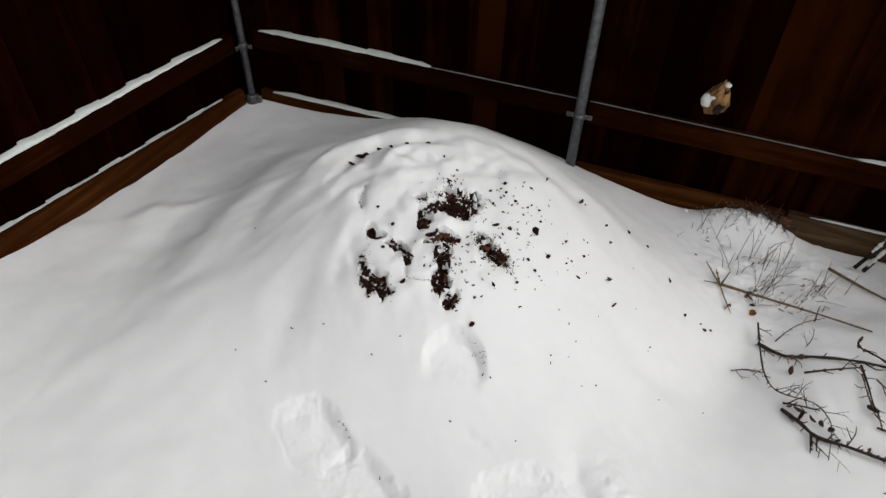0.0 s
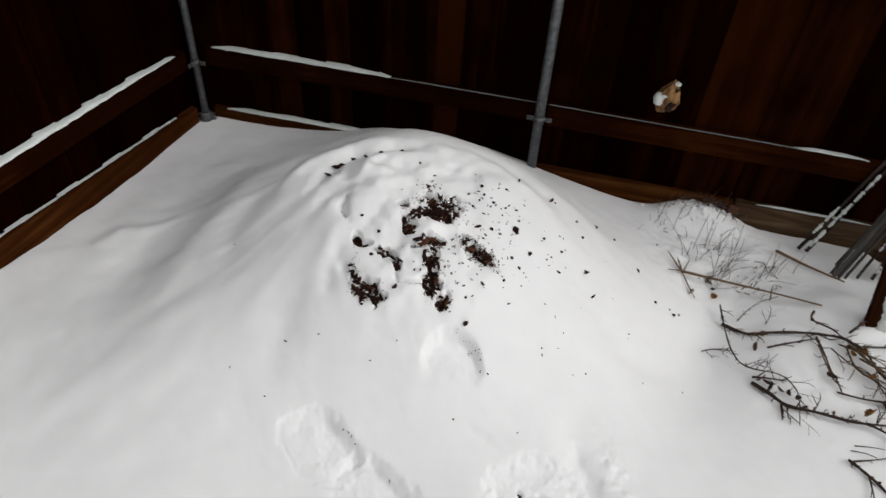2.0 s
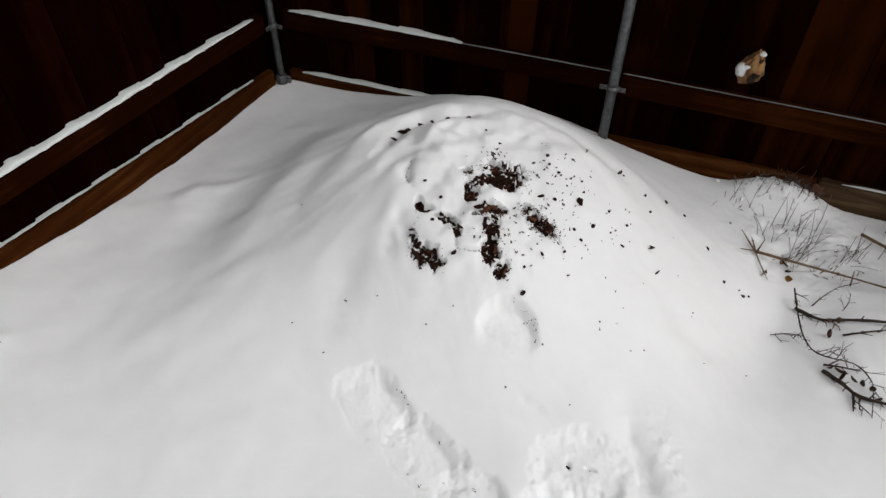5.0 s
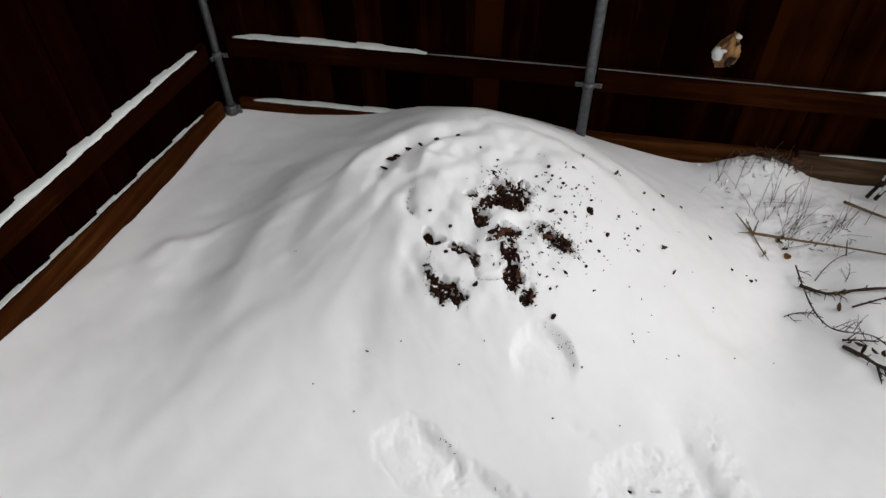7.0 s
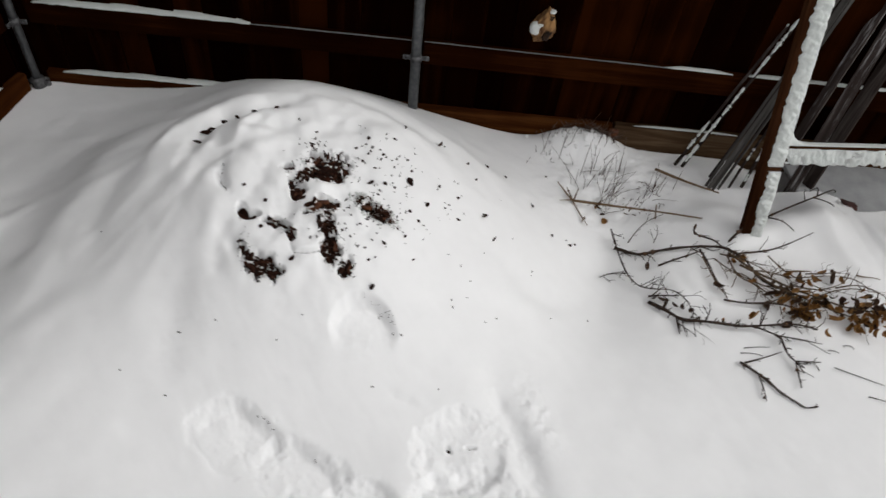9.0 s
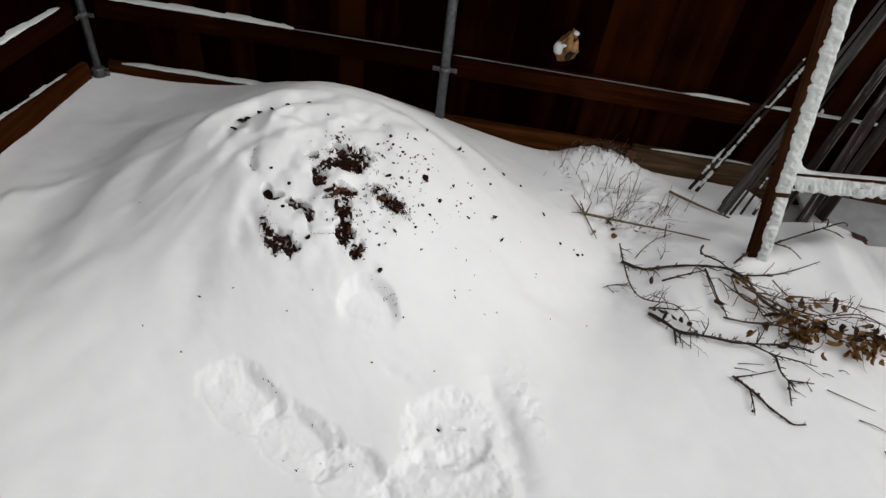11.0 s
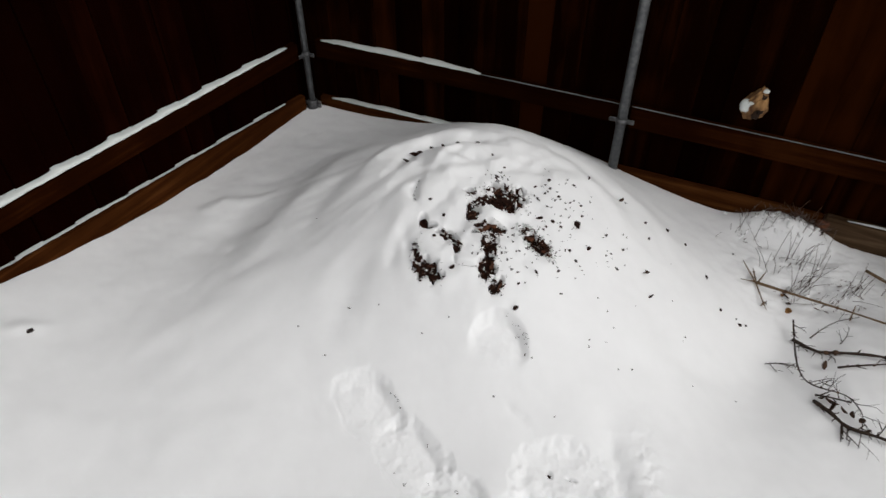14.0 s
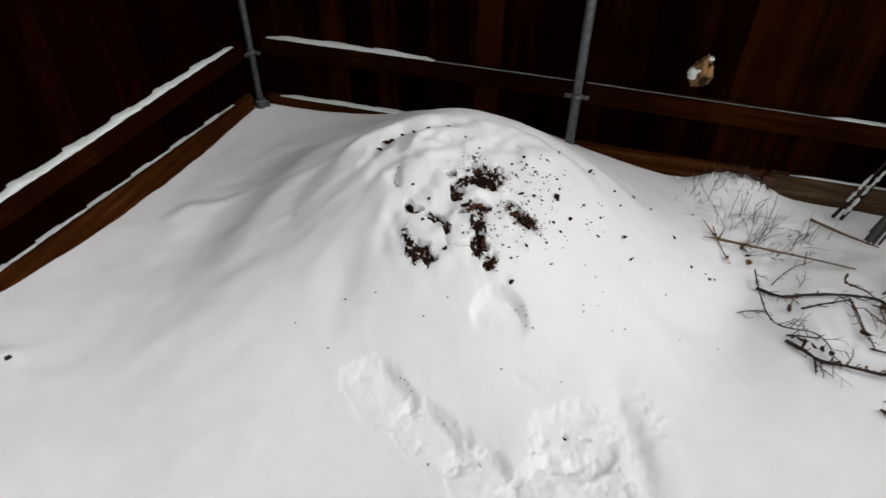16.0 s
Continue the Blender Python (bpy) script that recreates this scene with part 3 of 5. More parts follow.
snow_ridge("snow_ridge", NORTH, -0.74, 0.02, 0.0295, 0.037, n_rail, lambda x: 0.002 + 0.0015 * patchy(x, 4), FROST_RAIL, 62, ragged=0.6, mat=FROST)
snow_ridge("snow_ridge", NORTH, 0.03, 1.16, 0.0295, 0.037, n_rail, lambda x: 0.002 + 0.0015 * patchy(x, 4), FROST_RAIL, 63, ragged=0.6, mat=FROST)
snow_ridge("snow_ridge", NORTH, 1.12, 1.44, 0.030, 0.056, n_rail, lambda x: 0.0005 + 0.0045 * taper(x, 1.10, 1.46, 0.12), ON_RAIL, 64)
snow_ridge("snow_ridge", NORTH, 1.50, 3.0, 0.030, 0.056, n_rail, lambda x: 0.006 + 0.003 * patchy(x, 9), ON_RAIL, 65)
snow_ridge("snow_ridge", NORTH, -1.65, -0.55, 0.030, 0.070, n_kick, lambda x: 0.001 + 0.006 * taper(x, -1.62, -0.55, 0.35), ON_FOOT, 66)
snow_ridge("snow_ridge", NORTH, 1.08, 1.60, 0.034, 0.048, n_kick, lambda x: 0.0005 + 0.004 * taper(x, 1.06, 1.62, 0.15), ON_FOOT, 68)
snow_ridge("snow_ridge", WEST, -5.2, -0.05, -0.060, -0.006, w_rail, lambda x: 0.001 + (0.013 + 0.008 * math.exp(-(((x + 0.21) % 0.274 - 0.137) / 0.035) ** 2)) * (1 - math.exp((x + 0.04) / 0.3)), "thick soft snow lying on the fence rail", 69, ragged=0.15)
snow_ridge("snow_ridge", WEST, -2.35, -0.12, -0.044, -0.006, w_kick, lambda x: max(0.0004, 0.0012 + 0.004 * patchy(x, 77)), "ragged white snow along the foot board", 70)

# a white sliver added for the daylight seen through a board gap by the corner post
sliver = part("bright_gap_sliver", tube([(0, 0, 0), (0.004, 0, 0.05), (0.002, 0, 0.10), (0.006, 0, 0.15)], [0.0012, 0.0035, 0.0022, 0.001], 7, 0.3, random.Random(2)), SNOW_CAP, None, smooth=True)
sliver.matrix_basis = NORTH @ pose(-1.814, 0.030, 0.115, 0, 0, 0)
tagged(sliver, "thin white sliver standing in for a bright gap between fence boards", "snow")

# plain fences that close the garden behind the camera
for nm, x0, x1, y0, y1 in (("wall_south", -4.5, 6.0, -5.1, -5.0), ("wall_east", 5.2, 5.3, -5.0, 1.55), ("wall_north", 3.45, 5.2, 1.54, 1.60)):
    w = part(nm, box(x0, x1, y0, y1, -0.3, 0.95, 0.005), STAINED, None)
    tagged(w, "plain dark brown stained garden fence", "fence", kind="structure")


# ---- steel posts ----
def steel_post(x, y, low, clamp_z, r, flange, ear_dirs):
    post = empty("fence_post", Matrix.Translation((x, y, low)), "round grey galvanised steel fence post with a clamp", "fence post", "steel fence posts")
    part("pole", tube([(0, 0, -0.3), (0, 0, 2.0 - low)], [r, r], 28), STEEL, post, smooth=True)
    band = part("clamp", tube([(0, 0, clamp_z - low - 0.016), (0, 0, clamp_z - low + 0.016)], [r + 0.0035, r + 0.0035], 28), STEEL_DARK, post, "dull steel clamp band", smooth=True)
    for dx, dy in ear_dirs:
        a = Vector((dx, dy, 0)).normalized()
        z = clamp_z - low
        bm = box(r - 0.002, r + 0.036, -0.004, 0.004, -0.011, 0.011, 0.002)
        ear = part("ear", bm, STEEL_DARK, band)
        ear.matrix_basis = Matrix.Translation((0, 0, z)) @ Matrix.Rotation(math.atan2(a.y, a.x), 4, "Z")
        bolt = part("bolt", tube([(r + 0.022, -0.014, 0), (r + 0.022, 0.016, 0)], [0.005, 0.005], 6), STEEL_DARK, band)
        bolt.matrix_basis = ear.matrix_basis.copy()
    if flange:
        part("collar", tube([(0, 0, -0.05), (0, 0, 0.024), (0, 0, 0.03)], [r + 0.013, r + 0.013, r + 0.008], 24), STEEL_DARK, post, "dark steel collar", smooth=False)
        for sgn in (-1, 1):
            lug = part("lug", box(r + 0.006, r + 0.038, -0.008, 0.008, -0.012, 0.014, 0.004), STEEL_DARK, post)
            lug.matrix_basis = Matrix.Rotation(math.atan2(-0.328, 0.945) + (0 if sgn > 0 else math.pi), 4, "Z")
    return post


steel_post(-1.069, 3.105, 0.015, 0.328, 0.0180, True, [(0.945, -0.328), (-0.436, -0.9)])
leaner = steel_post(0.593, 2.543, 0.03, 0.342, 0.0228, False, [(0.945, -0.328), (-0.945, 0.328)])
leaner.matrix_basis = leaner.matrix_basis @ Matrix.Rotation(radians(-0.3), 4, OUT)


# ---- torn knot on the fence ----
knot = empty("torn_wood", NORTH @ pose(0.535, 0.040, 0.541), "torn tan lump of wood dusted with snow on the fence", "broken wood")
bm = bmesh.new()
bmesh.ops.create_icosphere(bm, subdivisions=5, radius=1)
for v in bm.verts:
    c = v.co.copy()
    k = 1 + 0.25 * noise.noise(c * 1.6 + Vector((3, 1, 5))) + 0.16 * noise.noise(Vector((c.x * 7, c.y * 7, c.z * 2.5))) + 0.05 * noise.noise(c * 14)
    narrow = 1 - 0.58 * max(0, c.z) ** 1.1 - 0.22 * max(0, -c.z) ** 2
    dent = max(0, 1 - ((c.x - 0.28) / 0.38) ** 2 - ((c.z + 0.45) / 0.42) ** 2)
    v.co = Vector((c.x * 0.052 * k * narrow + 0.022 * max(0, c.z), c.y * 0.042 * k * (1 - 0.55 * dent), c.z * 0.080 * k))
part("lump", bm, TORN, knot, smooth=True)
for cx, cz, rx, rz, y in ((0.016, -0.040, 0.017, 0.022, -0.026), (0.028, -0.018, 0.011, 0.014, -0.027), (0.024, 0.046, 0.012, 0.010, -0.020)):
    bm = chunk(1.0, rng, 0.9, 3)
    for v in bm.verts:
        v.co = Vector((cx + v.co.x * rx, y + v.co.y * 0.012, cz + v.co.z * rz))
    part("hollow", bm, HOLLOW, knot, "dark rotted hollow", smooth=True)
for cx, cy, cz, sx, sy, sz in ((-0.033, -0.020, -0.006, 0.024, 0.026, 0.030), (-0.012, -0.026, 0.014, 0.018, 0.016, 0.012), (0.027, -0.010, 0.072, 0.015, 0.018, 0.007)):
    bm = bmesh.new()
    bmesh.ops.create_icosphere(bm, subdivisions=3, radius=1)
    for v in bm.verts:
        k = 1 + 0.2 * noise.noise(v.co * 2.2 + Vector((cx * 90, 0, 4)))
        v.co = Vector((cx + v.co.x * sx * k, cy + v.co.y * sy * k, cz + v.co.z * sz * k))
    part("snow_dab", bm, SNOW_CAP, knot, "dab of white snow", smooth=True)


# ---- leaning frame with snow ----
LEAN = radians(16)
F0 = Vector((1.812, 1.517, 0.01))
up_f = (Vector((0, 0, 1)) * math.cos(LEAN) + OUT * math.sin(LEAN)).normalized()
tilt = radians(4.5)
ux = (ALONG * math.cos(tilt) + up_f * math.sin(tilt)).normalized()
uz = (up_f * math.cos(tilt) - ALONG * math.sin(tilt)).normalized()
uy = uz.cross(ux)
FRAME = Matrix(((ux.x, uy.x, uz.x, F0.x), (ux.y, uy.y, uz.y, F0.y), (ux.z, uy.z, uz.z, F0.z), (0, 0, 0, 1)))
frame_ob = empty("wooden_frame", FRAME, "old red-brown wooden frame leaning on the fence, crusted with snow", "wooden frame")
part("stile", box(0.0, 0.085, 0.0, 0.04, -0.16, 1.62, 0.004), FRAME_WOOD, frame_ob)
part("stile", box(0.80, 0.885, 0.0, 0.04, -0.02, 1.62, 0.004), FRAME_WOOD, frame_ob)
part("crossbar", box(0.086, 0.799, 0.0, 0.04, 0.315, 0.400, 0.004), FRAME_WOOD, frame_ob)
part("crossbar", box(0.086, 0.799, 0.0, 0.04, 1.535, 1.62, 0.004), FRAME_WOOD, frame_ob)


def crust(name, u0, u1, v0, v1, thick, seed, along_v, label, bald=0.0):
    """A lumpy crust of snow on the front of a bar."""
    nu, nv = max(6, int((u1 - u0) / 0.004)), max(6, int((v1 - v0) / 0.004))
    U, V = np.linspace(0, 1, nu), np.linspace(0, 1, nv)
    gu, gv = np.meshgrid(U, V)
    pu, pv = u0 + gu * (u1 - u0), v0 + gv * (v1 - v0)
    across = gu if along_v else gv
    run = pv if along_v else pu
    dome = np.clip(1 - np.abs(across * 2 - 1) ** 2.6, 0, 1) ** 0.5
    ends = np.clip(np.minimum(run - (v0 if along_v else u0), (v1 if along_v else u1) - run) / 0.03, 0, 1) ** 0.5
    hgt = thick * dome * ends * (1 + 0.75 * field(run + 0.012 * across, across * 0.02, 0.020, seed + 4, 2, 0.5) + 0.45 * field(pu, pv, 0.011, seed, 3, 0.65) + 0.30 * field(pu, pv, 0.045, seed + 3, 2, 0.6)) - bald * smooth(0.05, 0.5, field(pu, pv, 0.026, seed + 9, 3)) * 2 * thick
    hgt = np.maximum(hgt, -0.004)
    side = 0.010 * (1 - across) * field(run, across * 0 + 2, 0.025, seed + 7, 3, 0.7) + 0.004 * field(run, across * 0 + 5, 0.03, seed + 8, 2)
    pu, pv = (pu + side, pv) if along_v else (pu, pv + side)
    verts = np.stack([pu, -0.0015 - hgt, pv], -1).reshape(-1, 3)
    faces = [(j * nu + i, (j + 1) * nu + i, (j + 1) * nu + i + 1, j * nu + i + 1) for j in range(nv - 1) for i in range(nu - 1)]
    faces = [f[::-1] for f in faces]
    back = len(verts)
    rim = [i for i in range(nu)] + [j * nu + nu - 1 for j in range(1, nv)] + [(nv - 1) * nu + i for i in range(nu - 2, -1, -1)] + [j * nu for j in range(nv - 2, 0, -1)]
    faces.append(tuple(rim))
    ob = link_mesh(name, verts, faces, SNOW_CAP, smooth=True)
    ob.matrix_basis = FRAME
    return tagged(ob, label, "snow crust", "snow on the leaning frame")


crust("snow_crust", 0.026, 0.090, 0.305, 1.60, 0.015, 81, True, "lumpy wet snow stuck to an upright of the frame")
crust("snow_crust", 0.036, 0.090, -0.04, 0.285, 0.014, 82, True, "lumpy wet snow stuck to the foot of the frame")
crust("snow_crust", 0.090, 0.795, 0.318, 0.388, 0.007, 83, False, "patchy wet snow stuck to the frame's crossbar", 0.5)
# snow filling the inner corner and lying on the bar's upper edge
n = 40
verts, faces = [], []
for i in range(n):
    t = i / (n - 1)
    x = 0.084 + 0.70 * t
    hgt = 0.0015 + 0.065 * math.exp(-((x - 0.084) / 0.028)) + 0.001 * math.sin(40 * x)
    for py, pz in ((-0.004, 0.0), (-0.005, 0.5), (0.002, 1.0), (0.03, 0.95), (0.04, 0.0)):
        verts.append((x, py, 0.4005 + hgt * pz))
for i in range(n - 1):
    for j in range(4):
        faces.append((i * 5 + j, i * 5 + j + 1, i * 5 + 6 + j, i * 5 + 5 + j))
faces += [(0, 1, 2, 3, 4), tuple((n - 1) * 5 + j for j in (4, 3, 2, 1, 0))]
ledge = link_mesh("snow_ridge", verts, faces, SNOW_CAP, smooth=True)
ledge.matrix_basis = FRAME
tagged(ledge, "white snow lying on the frame's crossbar", "snow ridge", "snow on the leaning frame")


# ---- poles and slats that lean on the fence ----
def leaning_pole(name, foot, head, r, mat, label, category, group, round_=True, snow=0.0, seed=0):
    """A pole or a slat from foot to head, with bits of snow along its upper side."""
    a, b = Vector(foot), Vector(head)
    g = random.Random(seed)
    t = (b - a).normalized()
    ob = empty(name, Matrix.Translation(a), label, category, group)
    n = 9
    pts = [(b - a) * (k / (n - 1)) + Vector((g.uniform(-1, 1), g.uniform(-1, 1), 0)) * r * 0.25 for k in range(n)]
    if round_:
        part("shaft", tube(pts, [r * (1 - 0.25 * k / (n - 1)) for k in range(n)], 9, 0.08, g), mat, ob, smooth=True)
    else:
        q = t.to_track_quat("Z", "Y").to_matrix().to_4x4()
        bm = box(-r, r, -r * 0.35, r * 0.35, 0, (b - a).length, 0.002)
        s = part("shaft", bm, mat, ob)
        s.matrix_basis = q @ Matrix.Rotation(radians(g.uniform(-25, 25)), 4, "Z")
    if snow:
        d = 0.03
        while d < (b - a).length - 0.1:
            ln = g.uniform(0.04, 0.16)
            up = (Vector((0, 0, 1)) - t * t.z).normalized()
            if g.random() < snow:
                p0 = t * d + up * r * 0.75
                m = 13
                bm = tube([p0 + t * ln * k / (m - 1) - up * r * 0.12 for k in range(m)], [min(r * 0.9, 0.011) * (0.2 + min(1, 2.2 * math.sin(math.pi * (k + 0.5) / m)) * g.uniform(0.30, 1.05)) for k in range(m)], 7, 0.3, g)
                part("snow_streak", bm, SNOW_CAP, ob, "streak of clinging snow", smooth=True)
            d += ln + g.uniform(-0.01, 0.012)
    return ob


POLE, POLES = "thin dark pole with broken snow along it, leaning on the fence", "poles leaning on the fence"
leaning_pole("bean_pole", (1.808, 2.045, -0.06), (2.318, 2.115, 1.10), 0.0085, DARK_WOOD, POLE, "pole", POLES, snow=0.35, seed=1)
leaning_pole("bean_pole", (1.834, 2.025, -0.06), (2.332, 2.10, 1.10), 0.0090, DARK_WOOD, POLE, "pole", POLES, snow=0.92, seed=2)
for k, (dx, dy, r) in enumerate(((0.0, 0.0, 0.0085), (0.020, -0.01, 0.006), (0.038, 0.012, 0.008), (0.058, -0.005, 0.006), (0.012, 0.03, 0.007), (0.074, 0.01, 0.005))):
    leaning_pole("slat", (1.87 + dx, 1.85 + dy, -0.08), (2.40 + dx * 1.2, 2.06 + dy * 0.3, 1.15 + 0.05 * k), r, GREY_WOOD, "weathered grey wooden slat leaning on the fence", "slat", "grey slats leaning on the fence", round_=False, seed=20 + k)
leaning_pole("bean_pole", (1.985, 1.84, -0.06), (2.36, 2.06, 0.62), 0.006, DARK_WOOD, "thin dark stick with clinging snow leaning on the fence", "pole", POLES, snow=0.35, seed=9)
leaning_pole("bean_pole", (2.05, 1.83, -0.06), (2.36, 2.06, 0.50), 0.008, DARK_WOOD, "thin dark stick with clinging snow leaning on the fence", "pole", POLES, snow=0.8, seed=10)
leaning_pole("bean_pole", (1.93, 1.93, -0.06), (2.28, 2.08, 0.55), 0.005, DARK_WOOD, "thin dark stick leaning on the fence", "pole", POLES, seed=15)
leaning_pole("old_post", (2.255, 1.735, -0.08), (2.62, 2.02, 1.10), 0.026, RIMED_WOOD, "dark rimed wooden post leaning on the fence", "post", "old posts leaning on the fence", round_=False, seed=11)
leaning_pole("old_post", (2.335, 1.73, -0.08), (2.74, 2.0, 1.15), 0.030, DARK_WOOD, "dark weathered wooden post leaning on the fence", "post", "old posts leaning on the fence", round_=False, seed=12)
leaning_pole("old_post", (2.16, 1.80, -0.06), (2.55, 2.03, 1.05), 0.022, RIMED_WOOD, "dark rimed wooden post leaning on the fence", "post", "old posts leaning on the fence", round_=False, seed=13)


def splinter(a, b, c):
    """A rough broken piece of wood."""
    bm = chunk(1.0, random.Random(4), 1.0, 2)
    for v in bm.verts:
        v.co = Vector((v.co.x * a, v.co.y * b, v.co.z * c))
    return bm


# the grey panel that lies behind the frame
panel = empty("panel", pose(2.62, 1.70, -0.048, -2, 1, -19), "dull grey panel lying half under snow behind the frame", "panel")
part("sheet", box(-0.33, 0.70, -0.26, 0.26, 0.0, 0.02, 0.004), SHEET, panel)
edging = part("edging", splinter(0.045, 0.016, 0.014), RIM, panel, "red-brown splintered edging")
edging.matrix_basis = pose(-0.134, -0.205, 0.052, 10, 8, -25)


# the split end of the foot board behind the grass
split = part("splinter", splinter(0.030, 0.010, 0.026), CHIP, fence_n, "split orange-brown end of the foot board")
split.matrix_basis = pose(0.99, 0.024, 0.018, 0, 25, 0)


# ---- compost bits ----
CRUMB_MESHES = []
for k in range(8):
    g = random.Random(100 + k)
    bm = chunk(1.0, g, 0.7, 1 if k % 2 else 2)
    if k in (2, 5):
        for v in bm.verts:
            v.co.x *= 1.9
            v.co.y *= 0.55
    me = bpy.data.meshes.new("soil_crumb")
    bm.to_mesh(me)
    bm.free()
    me.materials.append(SOIL_CRUMB)
    CRUMB_MESHES.append(me)


def crumb(x, y, size, k, label="small dark crumb of compost lying on the snow"):
    ob = new("soil_crumb", CRUMB_MESHES[k % len(CRUMB_MESHES)])
    g = random.Random(int(x * 1000) * 31 + int(y * 1000))
    ob.matrix_basis = pose(x, y, top_at(x, y) + size * 0.25, g.uniform(-25, 25), g.uniform(-25, 25), g.uniform(0, 360)) @ Matrix.Diagonal((size, size, size, 1))
    return tagged(ob, label, "soil crumb", "compost crumbs on the snow")


CRUMBS_HEAP = [
    (-0.006, 2.006), (0.045, 1.940), (0.018, 1.874), (0.170, 1.857), (0.225, 1.895), (0.299, 1.924), (0.208, 1.828), (0.263, 1.823),
    (0.353, 1.817), (0.290, 1.770), (0.189, 1.704), (0.356, 1.769), (0.238, 1.696), (0.450, 1.720), (0.304, 1.596),
    (0.449, 1.633), (0.522, 1.695), (0.328, 1.564), (0.178, 1.470), (0.261, 1.500), (0.763, 1.983), (0.567, 2.010), (0.650, 1.936),
    (0.652, 1.840), (0.116, 1.420), (0.270, 1.424), (0.631, 1.553), (-0.238, 1.418), (-0.202, 1.578),
]
CRUMBS_SIDE = [
    (-0.232, 1.731), (-0.174, 1.663), (0.397, 2.005), (0.179, 1.794), (0.229, 1.854), (0.326, 1.910), (0.850, 1.968), (0.921, 1.815),
    (1.033, 1.664), (1.098, 2.042), (0.767, 2.001), (1.047, 1.643), (1.077, 1.653), (0.961, 1.668), (0.470, 1.650), (0.490, 1.600),
]
SPECKS = [
    (-0.712, 1.794), (-0.673, 1.280), (-0.124, 1.298), (-0.213, 1.249), (-0.383, 1.351), (-0.494, 1.351), (-0.553, 1.176), (0.174, 1.196),
    (0.377, 1.276), (0.379, 1.300), (0.471, 1.367), (0.768, 1.453), (0.627, 1.548), (0.271, 1.425), (0.257, 1.025), (0.536, 1.241),
    (0.485, 1.228), (0.050, 1.065), (0.949, 1.263), (0.773, 1.259),
]
g = random.Random(3)
for k, (x, y) in enumerate(CRUMBS_HEAP):
    crumb(x, y, g.uniform(0.0045, 0.0082), k)
for k, (x, y) in enumerate(CRUMBS_SIDE):
    crumb(x, y, g.uniform(0.0045, 0.0080), k + 3)
for k, (x, y) in enumerate(SPECKS):
    crumb(x, y, g.uniform(0.0024, 0.0038), k + 5, "tiny dark speck of compost on smooth snow")
crumb(0.335, 1.712, 0.015, 6, "larger dark clod of compost lying on the snow")
crumb(0.378, 1.631, 0.011, 1, "dark clod of compost lying on the snow")
crumb(-0.126, 1.455, 0.011, 3, "dark clod of compost lying on the snow")
crumb(0.109, 1.340, 0.011, 3, "dark clod of compost at the rim of a hollow")
# two dark lumps set in the slits, their colour giving the slits' shade
crumb(0.243, 0.850, 0.008, 0, "dark lump standing in for the shade of a slit in a boot print")
crumb(0.310, 0.839, 0.0060, 2, "dark lump standing in for the shade of a slit in a boot print")
# flat dark lumps in the groove, added for the shade of small cavities
for x, y, size in ((-0.362, 2.010, 0.013), (-0.328, 2.058, 0.017), (-0.308, 2.072, 0.012), (-0.262, 2.100, 0.013), (-0.215, 2.105, 0.009), (-0.150, 2.098, 0.014), (-0.074, 2.105, 0.012)):
    crumb(x, y, size, 1, "dark lump half sunk in the snow, standing in for a shaded cavity").matrix_basis @= pose(0, 0, 0.3, 0, 0, 0) @ Matrix.Diagonal((1.5, 0.8, 0.7, 1))


def wood_chip(x, y, turn, length, wide):
    bm = box(-length / 2, length / 2, -wide / 2, wide / 2, -0.004, 0.004, 0)
    bmesh.ops.subdivide_edges(bm, edges=bm.edges[:], cuts=3, use_grid_fill=True)
    for v in bm.verts:
        v.co += Vector((noise.noise(v.co * 90), noise.noise(v.co * 80 + Vector((5, 1, 2))), noise.noise(v.co * 60 + Vector((1, 9, 4))))) * 0.006
    ob = part("wood_chip", bm, CHIP, None)
    ob.matrix_basis = pose(x, y, float(lie(np.array([x]), np.array([y]))[0]) - 0.004, 14, -10, turn)
    return tagged(ob, "rough red-brown chip of rotting wood in the compost", "wood chip", "wood chips in the compost")


wood_chip(-0.022, 1.606, 25, 0.046, 0.020)
wood_chip(0.014, 1.622, -15, 0.030, 0.016)
wood_chip(0.150, 1.606, -40, 0.040, 0.015)
wood_chip(0.196, 1.568, -20, 0.030, 0.014)
wood_chip(0.018, 1.470, 80, 0.036, 0.014)


def strewn(name, spots, mat, label, category, seed, squash=0.7, stretch=1.0, lift=0.2, smooth_=False):
    """Many small bits joined into one mesh. spots: x, y, size."""
    g = random.Random(seed)
    base = []
    for k in range(6):
        bm = chunk(1.0, g, squash, 1)
        bm.verts.index_update()
        base.append(([v.co.copy() for v in bm.verts], [tuple(v.index for v in f.verts) for f in bm.faces]))
        bm.free()
    P = np.array([(x, y) for x, y, _ in spots])
    Z = snow_top(P[:, 0], P[:, 1])
    Z = np.where(bare(P[:, 0], P[:, 1]) > 0.55, np.maximum(Z, lie(P[:, 0], P[:, 1]) - 0.024), Z)
    verts, faces = [], []
    for (x, y, size), z in zip(spots, Z):
        co, fa = base[g.randrange(6)]
        m = pose(x, y, float(z) + size * lift, g.uniform(-60, 60), g.uniform(-60, 60), g.uniform(0, 360)) @ Matrix.Diagonal((size * stretch, size, size, 1))
        o = len(verts)
        verts += [m @ c for c in co]
        faces += [tuple(i + o for i in f) for f in fa]
    ob = link_mesh(name, verts, faces, mat, smooth=smooth_)
    return tagged(ob, label, category, kind="stuff")


g = random.Random(12)
soil_and_slit_spots, straw_spots, white_spots = [], [], []


